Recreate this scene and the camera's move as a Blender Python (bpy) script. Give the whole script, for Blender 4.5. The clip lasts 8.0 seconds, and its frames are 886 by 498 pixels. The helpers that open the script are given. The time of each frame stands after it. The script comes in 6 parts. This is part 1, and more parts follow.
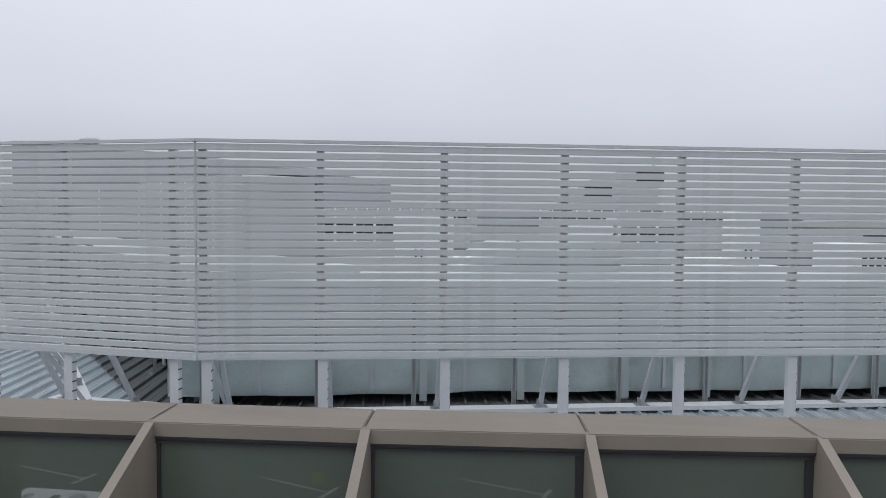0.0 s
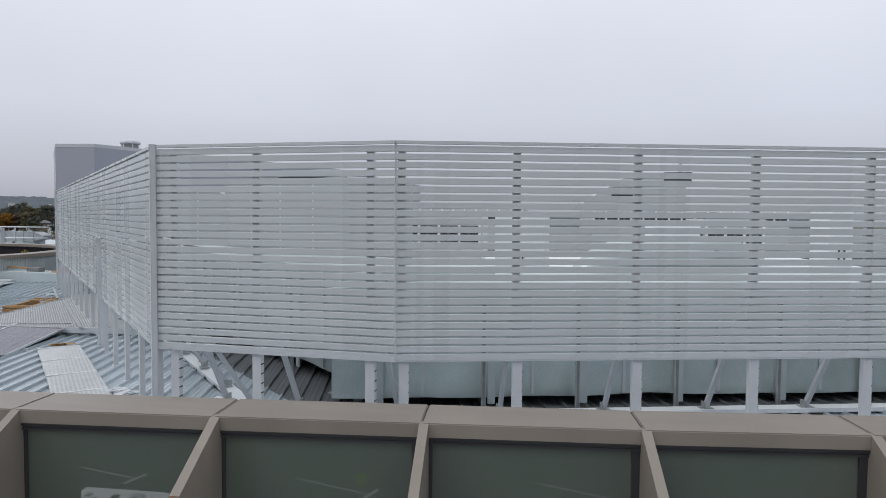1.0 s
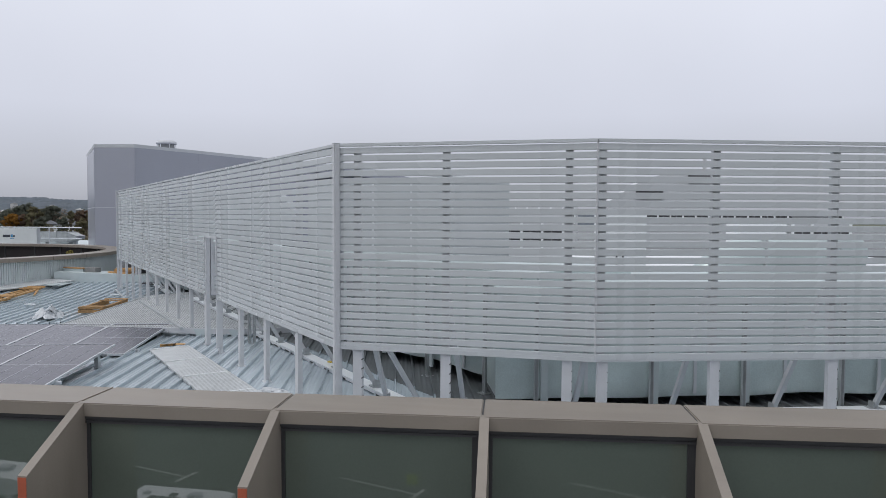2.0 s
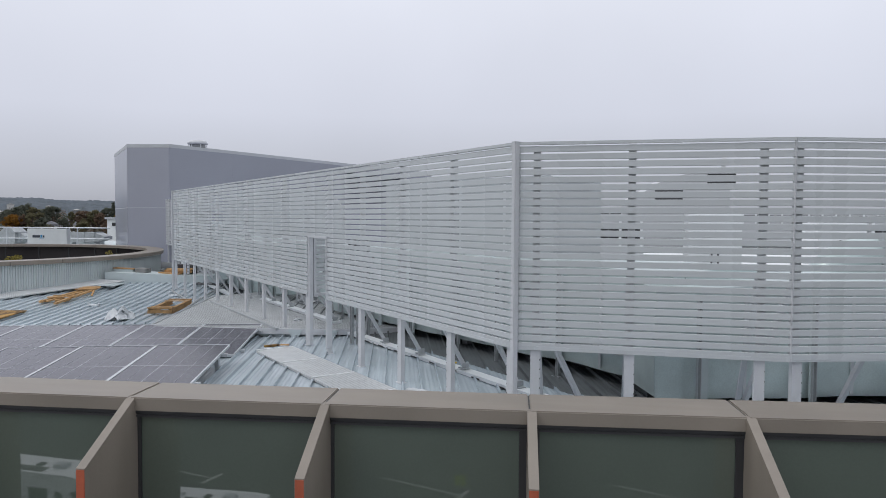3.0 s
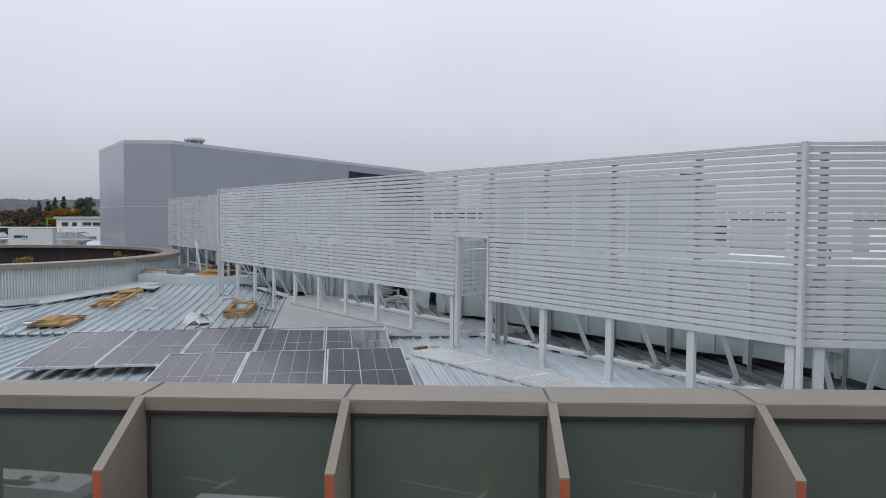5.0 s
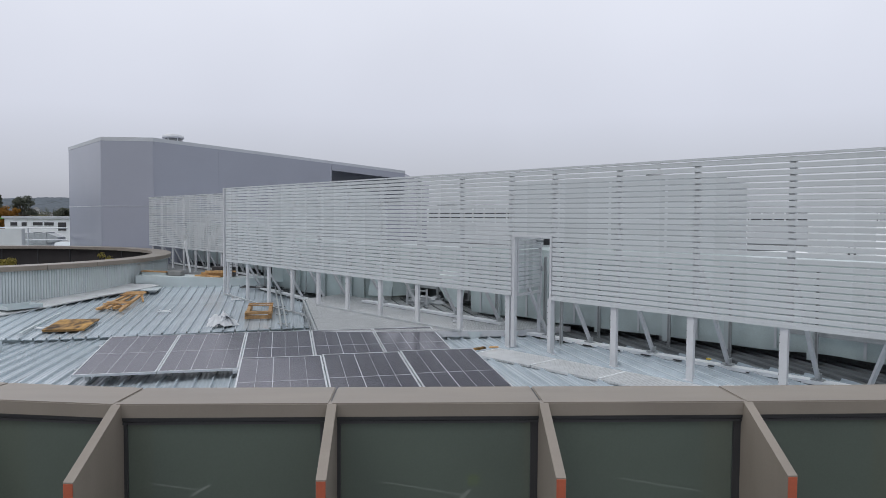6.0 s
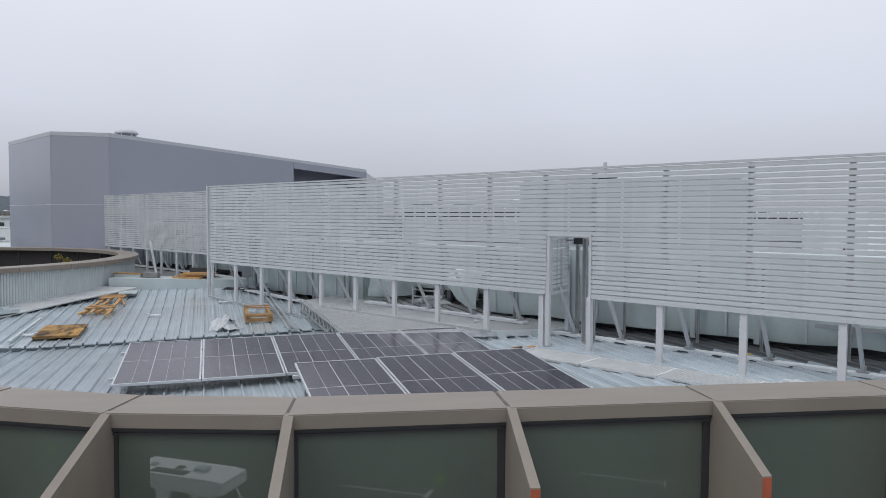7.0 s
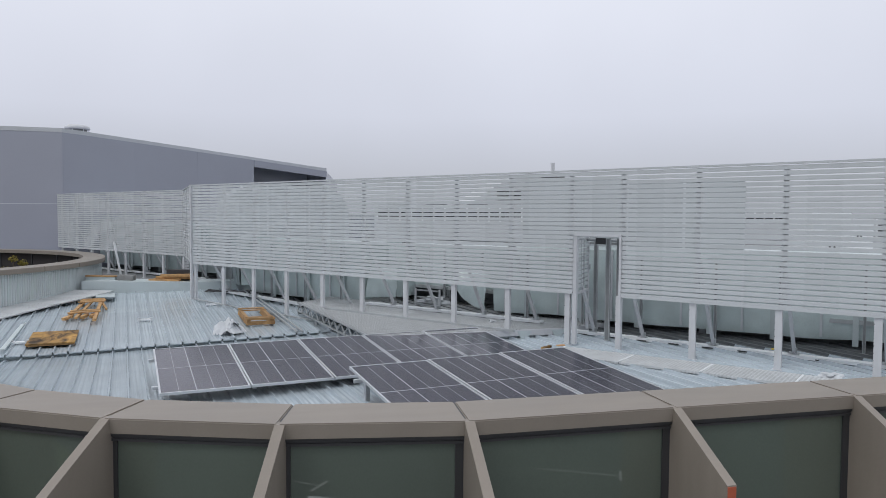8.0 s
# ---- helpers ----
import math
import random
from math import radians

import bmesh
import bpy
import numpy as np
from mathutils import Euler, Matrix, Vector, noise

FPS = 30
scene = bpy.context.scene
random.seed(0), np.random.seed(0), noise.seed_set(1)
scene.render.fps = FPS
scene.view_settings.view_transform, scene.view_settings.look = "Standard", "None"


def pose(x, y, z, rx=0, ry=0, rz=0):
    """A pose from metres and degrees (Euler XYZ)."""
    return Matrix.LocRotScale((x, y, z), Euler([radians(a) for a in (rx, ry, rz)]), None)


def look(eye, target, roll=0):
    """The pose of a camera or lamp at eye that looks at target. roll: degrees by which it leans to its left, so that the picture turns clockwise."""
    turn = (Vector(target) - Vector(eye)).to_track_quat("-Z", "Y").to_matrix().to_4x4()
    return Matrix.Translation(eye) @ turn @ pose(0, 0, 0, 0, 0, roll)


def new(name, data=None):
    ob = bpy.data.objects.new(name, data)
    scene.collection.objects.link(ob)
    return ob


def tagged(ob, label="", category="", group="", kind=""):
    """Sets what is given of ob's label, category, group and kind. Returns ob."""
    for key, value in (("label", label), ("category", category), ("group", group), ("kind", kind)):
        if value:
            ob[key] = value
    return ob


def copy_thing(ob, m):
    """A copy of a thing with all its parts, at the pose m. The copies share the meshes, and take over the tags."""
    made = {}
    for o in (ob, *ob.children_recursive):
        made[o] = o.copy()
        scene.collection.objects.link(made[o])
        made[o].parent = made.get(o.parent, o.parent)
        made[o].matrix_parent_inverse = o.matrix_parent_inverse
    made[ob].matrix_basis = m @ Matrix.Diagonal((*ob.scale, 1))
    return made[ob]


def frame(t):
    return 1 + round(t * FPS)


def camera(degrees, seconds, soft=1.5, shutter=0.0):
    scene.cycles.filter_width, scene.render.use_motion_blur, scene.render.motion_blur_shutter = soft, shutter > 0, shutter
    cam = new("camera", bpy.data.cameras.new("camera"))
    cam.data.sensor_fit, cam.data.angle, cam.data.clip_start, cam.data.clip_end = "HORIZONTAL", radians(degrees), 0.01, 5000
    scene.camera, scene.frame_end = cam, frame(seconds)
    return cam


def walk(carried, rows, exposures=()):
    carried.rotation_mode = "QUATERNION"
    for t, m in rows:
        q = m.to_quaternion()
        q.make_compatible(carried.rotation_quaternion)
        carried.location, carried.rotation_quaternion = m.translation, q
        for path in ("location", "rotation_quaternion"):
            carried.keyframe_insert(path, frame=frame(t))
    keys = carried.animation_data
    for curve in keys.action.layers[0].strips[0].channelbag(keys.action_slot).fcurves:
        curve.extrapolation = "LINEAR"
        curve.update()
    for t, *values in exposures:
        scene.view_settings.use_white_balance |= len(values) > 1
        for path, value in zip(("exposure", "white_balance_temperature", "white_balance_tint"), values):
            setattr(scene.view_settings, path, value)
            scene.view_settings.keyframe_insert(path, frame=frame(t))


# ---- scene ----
cam = camera(64.8, 8.0, soft=0.5)
PATH = [
    (0, (0.963, 1.009, 16.134), (0.71, 2.99, 16.035), 0.5),
    (0.5, (0.06, 0.876, 16.102), (-0.204, 2.857, 16.014), 0.4),
    (1, (-0.934, 0.755, 16.115), (-1.198, 2.735, 16.022), 0.4),
    (1.5, (-1.876, 0.646, 16.107), (-2.142, 2.626, 16.014), 0.3),
    (2, (-2.878, 0.549, 16.091), (-3.143, 2.529, 15.998), 0.3),
    (3.5, (-5.733, 0.273, 16.057), (-5.963, 2.258, 15.967), 0.3),
    (4, (-6.681, 0.201, 16.052), (-6.864, 2.19, 15.96), 0.2),
    (4.5, (-7.603, 0.188, 16.036), (-7.73, 2.182, 15.946), 0.3),
    (6, (-10.399, 0.251, 16.023), (-10.323, 2.247, 15.933), 0.4),
    (6.5, (-11.305, 0.397, 16.01), (-11.132, 2.387, 15.921), 0.4),
    (7, (-12.184, 0.556, 16.003), (-11.91, 2.535, 15.913), 0.4),
    (7.5, (-13.017, 0.708, 16.0), (-12.645, 2.671, 15.911), 0.5),
    (8, (-13.835, 0.908, 16.011), (-13.369, 2.851, 15.92), 0.4),
]
walk(cam, [(t, look(eye, target, roll)) for t, eye, target, roll in PATH])

# ---- light: an overcast day ----
world = bpy.data.worlds.new("overcast_sky")
scene.world = world
world.use_nodes = True
wn, wl = world.node_tree.nodes, world.node_tree.links
bg = wn["Background"]
sky = wn.new("ShaderNodeTexSky")
sky.sky_type = "NISHITA"
sky.sun_disc = False
sky.sun_elevation, sky.sun_rotation = radians(49), radians(230)
coord = wn.new("ShaderNodeTexCoord")
split = wn.new("ShaderNodeSeparateXYZ")
wl.new(coord.outputs["Generated"], split.inputs[0])
ramp = wn.new("ShaderNodeValToRGB")
wl.new(split.outputs["Z"], ramp.inputs[0])
cloud = ramp.color_ramp
cloud.elements[0].position, cloud.elements[0].color = 0.0, (0.37, 0.385, 0.448, 1)
cloud.elements[1].position, cloud.elements[1].color = 1.0, (1.05, 1.08, 1.14, 1)
for at, col in ((0.05, (0.512, 0.53, 0.605)), (0.14, (0.678, 0.70, 0.798)), (0.30, (0.81, 0.835, 0.93)), (0.6, (0.92, 0.955, 1.04))):
    e = cloud.elements.new(at)
    e.color = (*col, 1)
cn = wn.new("ShaderNodeTexNoise")
cn.inputs["Scale"].default_value, cn.inputs["Detail"].default_value = 2.2, 4
wl.new(coord.outputs["Generated"], cn.inputs["Vector"])
cm = wn.new("ShaderNodeMapRange")
cm.inputs["To Min"].default_value, cm.inputs["To Max"].default_value = 0.9, 1.1
wl.new(cn.outputs["Fac"], cm.inputs["Value"])
mul = wn.new("ShaderNodeMix")
mul.data_type, mul.blend_type = "RGBA", "MULTIPLY"
mul.inputs["Factor"].default_value = 1
wl.new(ramp.outputs[0], mul.inputs["A"])
wl.new(cm.outputs[0], mul.inputs["B"])
thin = wn.new("ShaderNodeMix")
thin.data_type = "RGBA"
thin.inputs["Factor"].default_value = 0.93
dim = wn.new("ShaderNodeMix")
dim.data_type, dim.blend_type = "RGBA", "MULTIPLY"
dim.inputs["Factor"].default_value = 1
dim.inputs["B"].default_value = (0.1, 0.1, 0.1, 1)
wl.new(sky.outputs[0], dim.inputs["A"])
wl.new(dim.outputs["Result"], thin.inputs["A"])
wl.new(mul.outputs["Result"], thin.inputs["B"])
wl.new(thin.outputs["Result"], bg.inputs["Color"])
bg.inputs["Strength"].default_value = 1.0
sun = new("sun", bpy.data.lights.new("sun", "SUN"))
sun.data.energy, sun.data.angle, sun.data.color = 0.6, radians(25), (1.0, 0.97, 0.93)
sun.matrix_world = look((0, 0, 60), (23, 11.8, 30))


# ---- materials ----
def mat(name, col, rough=0.5, metal=0.0, vary=0.12, scale=3.0, grain=60.0, bump=0.0, bscale=None, spec=0.5, isle=0.0, obj=0.0, streak=1.0):
    """A painted or natural surface: colour that varies at two scales, with grain in gloss and relief."""
    m = bpy.data.materials.new(name)
    m.use_nodes = True
    n, l = m.node_tree.nodes, m.node_tree.links
    b = n["Principled BSDF"]
    b.inputs["Metallic"].default_value = metal
    b.inputs["Specular IOR Level"].default_value = spec
    tc = n.new("ShaderNodeTexCoord")
    mp = n.new("ShaderNodeMapping")
    mp.inputs["Scale"].default_value = (1, 1, streak)
    l.new(tc.outputs["Object"], mp.inputs[0])
    big = n.new("ShaderNodeTexNoise")
    big.inputs["Scale"].default_value, big.inputs["Detail"].default_value = scale, 5
    fine = n.new("ShaderNodeTexNoise")
    fine.inputs["Scale"].default_value, fine.inputs["Detail"].default_value = grain, 3
    l.new(mp.outputs[0], big.inputs["Vector"])
    l.new(mp.outputs[0], fine.inputs["Vector"])
    add = n.new("ShaderNodeMath")
    add.operation = "MULTIPLY_ADD"
    add.inputs[1].default_value = 0.35
    l.new(fine.outputs["Fac"], add.inputs[0])
    l.new(big.outputs["Fac"], add.inputs[2])
    rng = n.new("ShaderNodeMapRange")
    rng.inputs["From Min"].default_value, rng.inputs["From Max"].default_value = 0.4, 0.95
    rng.inputs["To Min"].default_value, rng.inputs["To Max"].default_value = 1 - vary, 1 + vary
    l.new(add.outputs[0], rng.inputs["Value"])
    val = rng.outputs[0]
    for amount, node, out in ((isle, "ShaderNodeNewGeometry", "Random Per Island"), (obj, "ShaderNodeObjectInfo", "Random")):
        if amount:
            src = n.new(node)
            r2 = n.new("ShaderNodeMapRange")
            r2.inputs["To Min"].default_value, r2.inputs["To Max"].default_value = 1 - amount, 1 + amount
            l.new(src.outputs[out], r2.inputs["Value"])
            mm = n.new("ShaderNodeMath")
            mm.operation = "MULTIPLY"
            l.new(val, mm.inputs[0])
            l.new(r2.outputs[0], mm.inputs[1])
            val = mm.outputs[0]
    mx = n.new("ShaderNodeVectorMath")
    mx.operation = "SCALE"
    mx.inputs[0].default_value = col
    l.new(val, mx.inputs["Scale"])
    l.new(mx.outputs[0], b.inputs["Base Color"])
    rr = n.new("ShaderNodeMapRange")
    rr.inputs["To Min"].default_value, rr.inputs["To Max"].default_value = max(rough - 0.08, 0.02), min(rough + 0.1, 1)
    l.new(big.outputs["Fac"], rr.inputs["Value"])
    l.new(rr.outputs[0], b.inputs["Roughness"])
    if bump:
        bp = n.new("ShaderNodeBump")
        bp.inputs["Strength"].default_value, bp.inputs["Distance"].default_value = bump, 0.02
        src = fine
        if bscale:
            src = n.new("ShaderNodeTexNoise")
            src.inputs["Scale"].default_value, src.inputs["Detail"].default_value = bscale, 4
            l.new(mp.outputs[0], src.inputs["Vector"])
        l.new(src.outputs["Fac"], bp.inputs["Height"])
        l.new(bp.outputs[0], b.inputs["Normal"])
    return m


M_SLAT = mat("grey_powder_coat", (0.537, 0.562, 0.574), 0.27, vary=0.05, scale=1.2, obj=0.03)
M_POST = mat("grey_painted_steel", (0.56, 0.572, 0.59), 0.45, vary=0.07, scale=4)
M_ROOF = mat("pale_roof_sheet", (0.455, 0.515, 0.555), 0.13, vary=0.055, scale=1.1, grain=25, obj=0.02, bump=0.02, spec=0.65)
M_FLASH = mat("pale_flashing", (0.50, 0.56, 0.57), 0.4, vary=0.08, scale=2)
M_TAUPE = mat("taupe_coated_panel", (0.246, 0.214, 0.180), 0.42, vary=0.08, scale=1.5, obj=0.04)
M_ORANGE = mat("orange_primer_edge", (0.42, 0.10, 0.05), 0.6, vary=0.15, scale=8)
M_DARK = mat("black_channel", (0.04, 0.04, 0.043), 0.45)
M_GLASS = mat("tinted_spandrel_glass", (0.096, 0.122, 0.100), 0.03, vary=0.12, scale=0.7)
M_GLASS.node_tree.nodes["Principled BSDF"].inputs["IOR"].default_value = 2.2
for lk in list(M_GLASS.node_tree.nodes["Principled BSDF"].inputs["Roughness"].links):
    M_GLASS.node_tree.links.remove(lk)
M_GLASS.node_tree.nodes["Principled BSDF"].inputs["Roughness"].default_value = 0.012
M_CLAD = mat("blue_grey_cladding", (0.335, 0.35, 0.41), 0.26, vary=0.04, scale=0.4, obj=0.008)
for lk in list(M_CLAD.node_tree.nodes["Principled BSDF"].inputs["Roughness"].links):
    M_CLAD.node_tree.links.remove(lk)
M_CLAD.node_tree.nodes["Principled BSDF"].inputs["Roughness"].default_value = 0.24
M_TRIM = mat("light_grey_trim", (0.50, 0.52, 0.55), 0.45, vary=0.05)
M_DRUM = mat("corrugated_cladding", (0.54, 0.59, 0.60), 0.4, vary=0.1, scale=1.0)
M_SMOKE = mat("smoked_glass", (0.062, 0.057, 0.056), 0.12, vary=0.2, scale=0.6)
M_GALV = mat("galvanised_steel", (0.42, 0.44, 0.45), 0.42, metal=0.4, vary=0.18, scale=6)
M_GRATE = mat("perforated_aluminium", (0.60, 0.615, 0.62), 0.5, metal=0.3, vary=0.12, scale=5, grain=90)
M_FOIL = mat("foil_wrapped_lagging", (0.53, 0.61, 0.605), 0.3, metal=0.3, vary=0.25, scale=1.1, bump=0.6, bscale=2.2)
M_PLENUM = mat("dull_grey_foil", (0.40, 0.425, 0.44), 0.4, metal=0.3, vary=0.2, scale=1.1, bump=0.5, bscale=2.2)
M_WOOD = mat("pine_timber", (0.40, 0.235, 0.10), 0.7, vary=0.45, scale=9, grain=40, isle=0.25, bump=0.2)
M_PLY = mat("weathered_plywood", (0.30, 0.19, 0.07), 0.75, vary=0.35, scale=4, grain=30, bump=0.3)
pn, pl_ = M_PLY.node_tree.nodes, M_PLY.node_tree.links
ptc = pn.new("ShaderNodeTexCoord")
pnz = pn.new("ShaderNodeTexNoise")
pnz.inputs["Scale"].default_value, pnz.inputs["Detail"].default_value, pnz.inputs["Distortion"].default_value = 3.2, 7, 0.8
pmp = pn.new("ShaderNodeMapping")
pmp.inputs["Scale"].default_value = (1.6, 0.55, 1)
pl_.new(ptc.outputs["Object"], pmp.inputs[0])
pl_.new(pmp.outputs[0], pnz.inputs["Vector"])
prm = pn.new("ShaderNodeValToRGB")
prm.color_ramp.elements[0].position, prm.color_ramp.elements[0].color = 0.36, (0.10, 0.075, 0.05, 1)
prm.color_ramp.elements[1].position, prm.color_ramp.elements[1].color = 0.68, (1.5, 1.35, 1.0, 1)
pmid = prm.color_ramp.elements.new(0.5)
pmid.color = (0.85, 0.75, 0.6, 1)
pl_.new(pnz.outputs["Fac"], prm.inputs[0])
psc = pn.new("ShaderNodeVectorMath")
psc.operation = "MULTIPLY"
pl_.new(pn["Principled BSDF"].inputs["Base Color"].links[0].from_socket, psc.inputs[0])
pl_.new(prm.outputs[0], psc.inputs[1])
pl_.new(psc.outputs[0], pn["Principled BSDF"].inputs["Base Color"])
M_TAGYELLOW = mat("yellow_plastic", (0.65, 0.45, 0.03), 0.4)
M_STRUT = mat("weathered_galvanised_strut", (0.24, 0.25, 0.255), 0.5, metal=0.3, vary=0.2, scale=8)
M_DECK = mat("dull_perforated_aluminium", (0.50, 0.515, 0.52), 0.55, metal=0.3, vary=0.16, scale=2.5, grain=70)
# dark tone that stands for the shade on the roof under the ducts
M_SHADE = mat("under_duct_shade", (0.115, 0.125, 0.13), 0.55, vary=0.35, scale=2)
M_PV = mat("solar_cell", (0.032, 0.028, 0.046), 0.07, vary=0.55, scale=14, grain=90, obj=0.08, spec=0.75, bump=0.09, bscale=30)
pvn, pvl = M_PV.node_tree.nodes, M_PV.node_tree.links
pv_tc, pv_mp, pv_nz, pv_bp = pvn.new("ShaderNodeTexCoord"), pvn.new("ShaderNodeMapping"), pvn.new("ShaderNodeTexNoise"), pvn.new("ShaderNodeBump")
pv_mp.inputs["Scale"].default_value = (4, 60, 1)
pv_nz.inputs["Scale"].default_value, pv_nz.inputs["Detail"].default_value = 1.0, 3
pv_bp.inputs["Strength"].default_value, pv_bp.inputs["Distance"].default_value = 0.3, 0.004
pvl.new(pv_tc.outputs["Object"], pv_mp.inputs[0])
pvl.new(pv_mp.outputs[0], pv_nz.inputs["Vector"])
pvl.new(pv_nz.outputs["Fac"], pv_bp.inputs["Height"])
pvl.new(pvn["Principled BSDF"].inputs["Normal"].links[0].from_socket, pv_bp.inputs["Normal"])
pvl.new(pv_bp.outputs[0], pvn["Principled BSDF"].inputs["Normal"])
M_PVLINE = mat("solar_gridline", (0.42, 0.43, 0.46), 0.4)
M_ALU = mat("silver_aluminium", (0.62, 0.64, 0.66), 0.35, metal=0.5, vary=0.06)
M_WHITE = mat("white_sheet_metal", (0.82, 0.84, 0.85), 0.35, vary=0.04)
M_PLASTIC = mat("crumpled_film", (0.54, 0.56, 0.58), 0.32, vary=0.15, scale=6)
M_ASPHALT = mat("asphalt", (0.05, 0.052, 0.05), 0.85, vary=0.25, scale=0.15, grain=8)
M_GROUND = mat("distant_ground", (0.10, 0.11, 0.07), 0.9, vary=0.4, scale=0.02, grain=0.3)


def streaks(m, turn, across, along, low, high):
    # fine stains drawn out along one direction
    n, l = m.node_tree.nodes, m.node_tree.links
    tc, mp, nz, mr = n.new("ShaderNodeTexCoord"), n.new("ShaderNodeMapping"), n.new("ShaderNodeTexNoise"), n.new("ShaderNodeMapRange")
    mp.vector_type = "TEXTURE"
    mp.inputs["Rotation"].default_value = (0, 0, turn)
    mp.inputs["Scale"].default_value = (1 / across, 1 / along, 1)
    nz.inputs["Scale"].default_value, nz.inputs["Detail"].default_value = 1.0, 6
    mr.inputs["From Min"].default_value, mr.inputs["From Max"].default_value = 0.3, 0.7
    mr.inputs["To Min"].default_value, mr.inputs["To Max"].default_value = low, high
    l.new(tc.outputs["Object"], mp.inputs[0])
    l.new(mp.outputs[0], nz.inputs["Vector"])
    l.new(nz.outputs["Fac"], mr.inputs["Value"])
    sc = n.new("ShaderNodeVectorMath")
    sc.operation = "SCALE"
    b = n["Principled BSDF"]
    l.new(b.inputs["Base Color"].links[0].from_socket, sc.inputs[0])
    l.new(mr.outputs[0], sc.inputs["Scale"])
    l.new(sc.outputs[0], b.inputs["Base Color"])


streaks(M_ROOF, 0.194, 12.0, 0.30, 0.945, 1.05)
streaks(M_TAUPE, 0.0, 1.5, 7.0, 0.94, 1.05)


# ---- builders ----
def obj(name, bm, material, smooth=False):
    me = bpy.data.meshes.new(name)
    bm.normal_update()
    bm.to_mesh(me)
    bm.free()
    me.materials.append(material)
    if smooth:
        for p in me.polygons:
            p.use_smooth = True
    return new(name, me)


def part(name, bm, material, parent, label="", smooth=False):
    """One mesh, in the coordinates of its parent's own frame."""
    ob = obj(name, bm, material, smooth)
    ob.parent = parent
    if label:
        tagged(ob, label)
    return ob


def thing(name, m, label, category, group="", kind=""):
    ob = new(name)
    ob.matrix_world = m
    ob.empty_display_size = 0.2
    return tagged(ob, label, category, group, kind)


def box(bm, x0, x1, y0, y1, z0, z1):
    v = [bm.verts.new((x, y, z)) for z in (z0, z1) for y in (y0, y1) for x in (x0, x1)]
    for f in ((0, 2, 3, 1), (4, 5, 7, 6), (0, 1, 5, 4), (2, 6, 7, 3), (0, 4, 6, 2), (1, 3, 7, 5)):
        bm.faces.new([v[i] for i in f])
    return bm


def bar(bm, p, q, w, h, up=(0, 0, 1)):
    """A straight bar from p to q, w wide and h deep."""
    p, q = Vector(p), Vector(q)
    d = (q - p).normalized()
    side = d.cross(Vector(up))
    if side.length < 1e-4:
        side = Vector((1, 0, 0))
    side.normalize()
    top = side.cross(d)
    v = [bm.verts.new(c + side * a * w / 2 + top * b * h / 2) for c in (p, q) for b in (-1, 1) for a in (-1, 1)]
    for f in ((0, 1, 3, 2), (4, 6, 7, 5), (0, 4, 5, 1), (2, 3, 7, 6), (0, 2, 6, 4), (1, 5, 7, 3)):
        bm.faces.new([v[i] for i in f])
    return bm


def prism(bm, pts, z0, z1):
    """An upright prism over a plan outline given counter-clockwise; z0 and z1 may be functions of (x, y)."""
    lo = [bm.verts.new((x, y, z0(x, y) if callable(z0) else z0)) for x, y in pts]
    hi = [bm.verts.new((x, y, z1(x, y) if callable(z1) else z1)) for x, y in pts]
    n = len(pts)
    bm.faces.new(lo[::-1])
    bm.faces.new(hi)
    for i in range(n):
        j = (i + 1) % n
        bm.faces.new((lo[i], lo[j], hi[j], hi[i]))
    return bm


def tube(bm, p, q, r, n=10):
    p, q = Vector(p), Vector(q)
    d = (q - p).normalized()
    a = d.orthogonal().normalized()
    b = d.cross(a)
    ring = [[bm.verts.new(c + (a * math.cos(2 * math.pi * i / n) + b * math.sin(2 * math.pi * i / n)) * r) for i in range(n)] for c in (p, q)]
    for i in range(n):
        j = (i + 1) % n
        bm.faces.new((ring[0][i], ring[0][j], ring[1][j], ring[1][i]))
    bm.faces.new(ring[0][::-1])
    bm.faces.new(ring[1])
    return bm


def sweep(bm, path, profile, close=False):
    """Sweep a profile of (out, z) along a plan path; out is to the right of the way."""
    n = len(path)
    rows = []
    for i in range(n):
        a = Vector(path[i - 1] if (i or close) else path[i])
        b = Vector(path[(i + 1) % n] if (i < n - 1 or close) else path[i])
        c = Vector(path[i])
        d1, d2 = (c - a), (b - c)
        d1 = d1.normalized() if d1.length > 1e-6 else d2.normalized()
        d2 = d2.normalized() if d2.length > 1e-6 else d1
        t = (d1 + d2).normalized()
        k = 1 / max(t.dot(d1), 0.3)
        r = Vector((t.y, -t.x)) * k
        rows.append([bm.verts.new((c.x + r.x * o, c.y + r.y * o, z)) for o, z in profile])
    m = len(profile)
    for i in range(n if close else n - 1):
        p, q = rows[i], rows[(i + 1) % n]
        for j in range(m):
            k = (j + 1) % m
            bm.faces.new((p[j], p[k], q[k], q[j]))
    if not close:
        bm.faces.new(rows[0][::-1])
        bm.faces.new(rows[-1])
    return bm


def frame_of(p, q):
    """x along p to q in plan, y to the left of it, z up; origin at p."""
    d = Vector((q[0] - p[0], q[1] - p[1], 0)).normalized()
    m = Matrix(((d.x, -d.y, 0, p[0]), (d.y, d.x, 0, p[1]), (0, 0, 1, 0), (0, 0, 0, 1)))
    return m, math.hypot(q[0] - p[0], q[1] - p[1])


# ---- ground, far below the flight ----
bm = bmesh.new()
bmesh.ops.create_grid(bm, x_segments=8, y_segments=8, size=3500)
tagged(obj("ground", bm, M_GROUND), "dull green-brown suburban ground reaching the horizon", "ground", kind="structure")

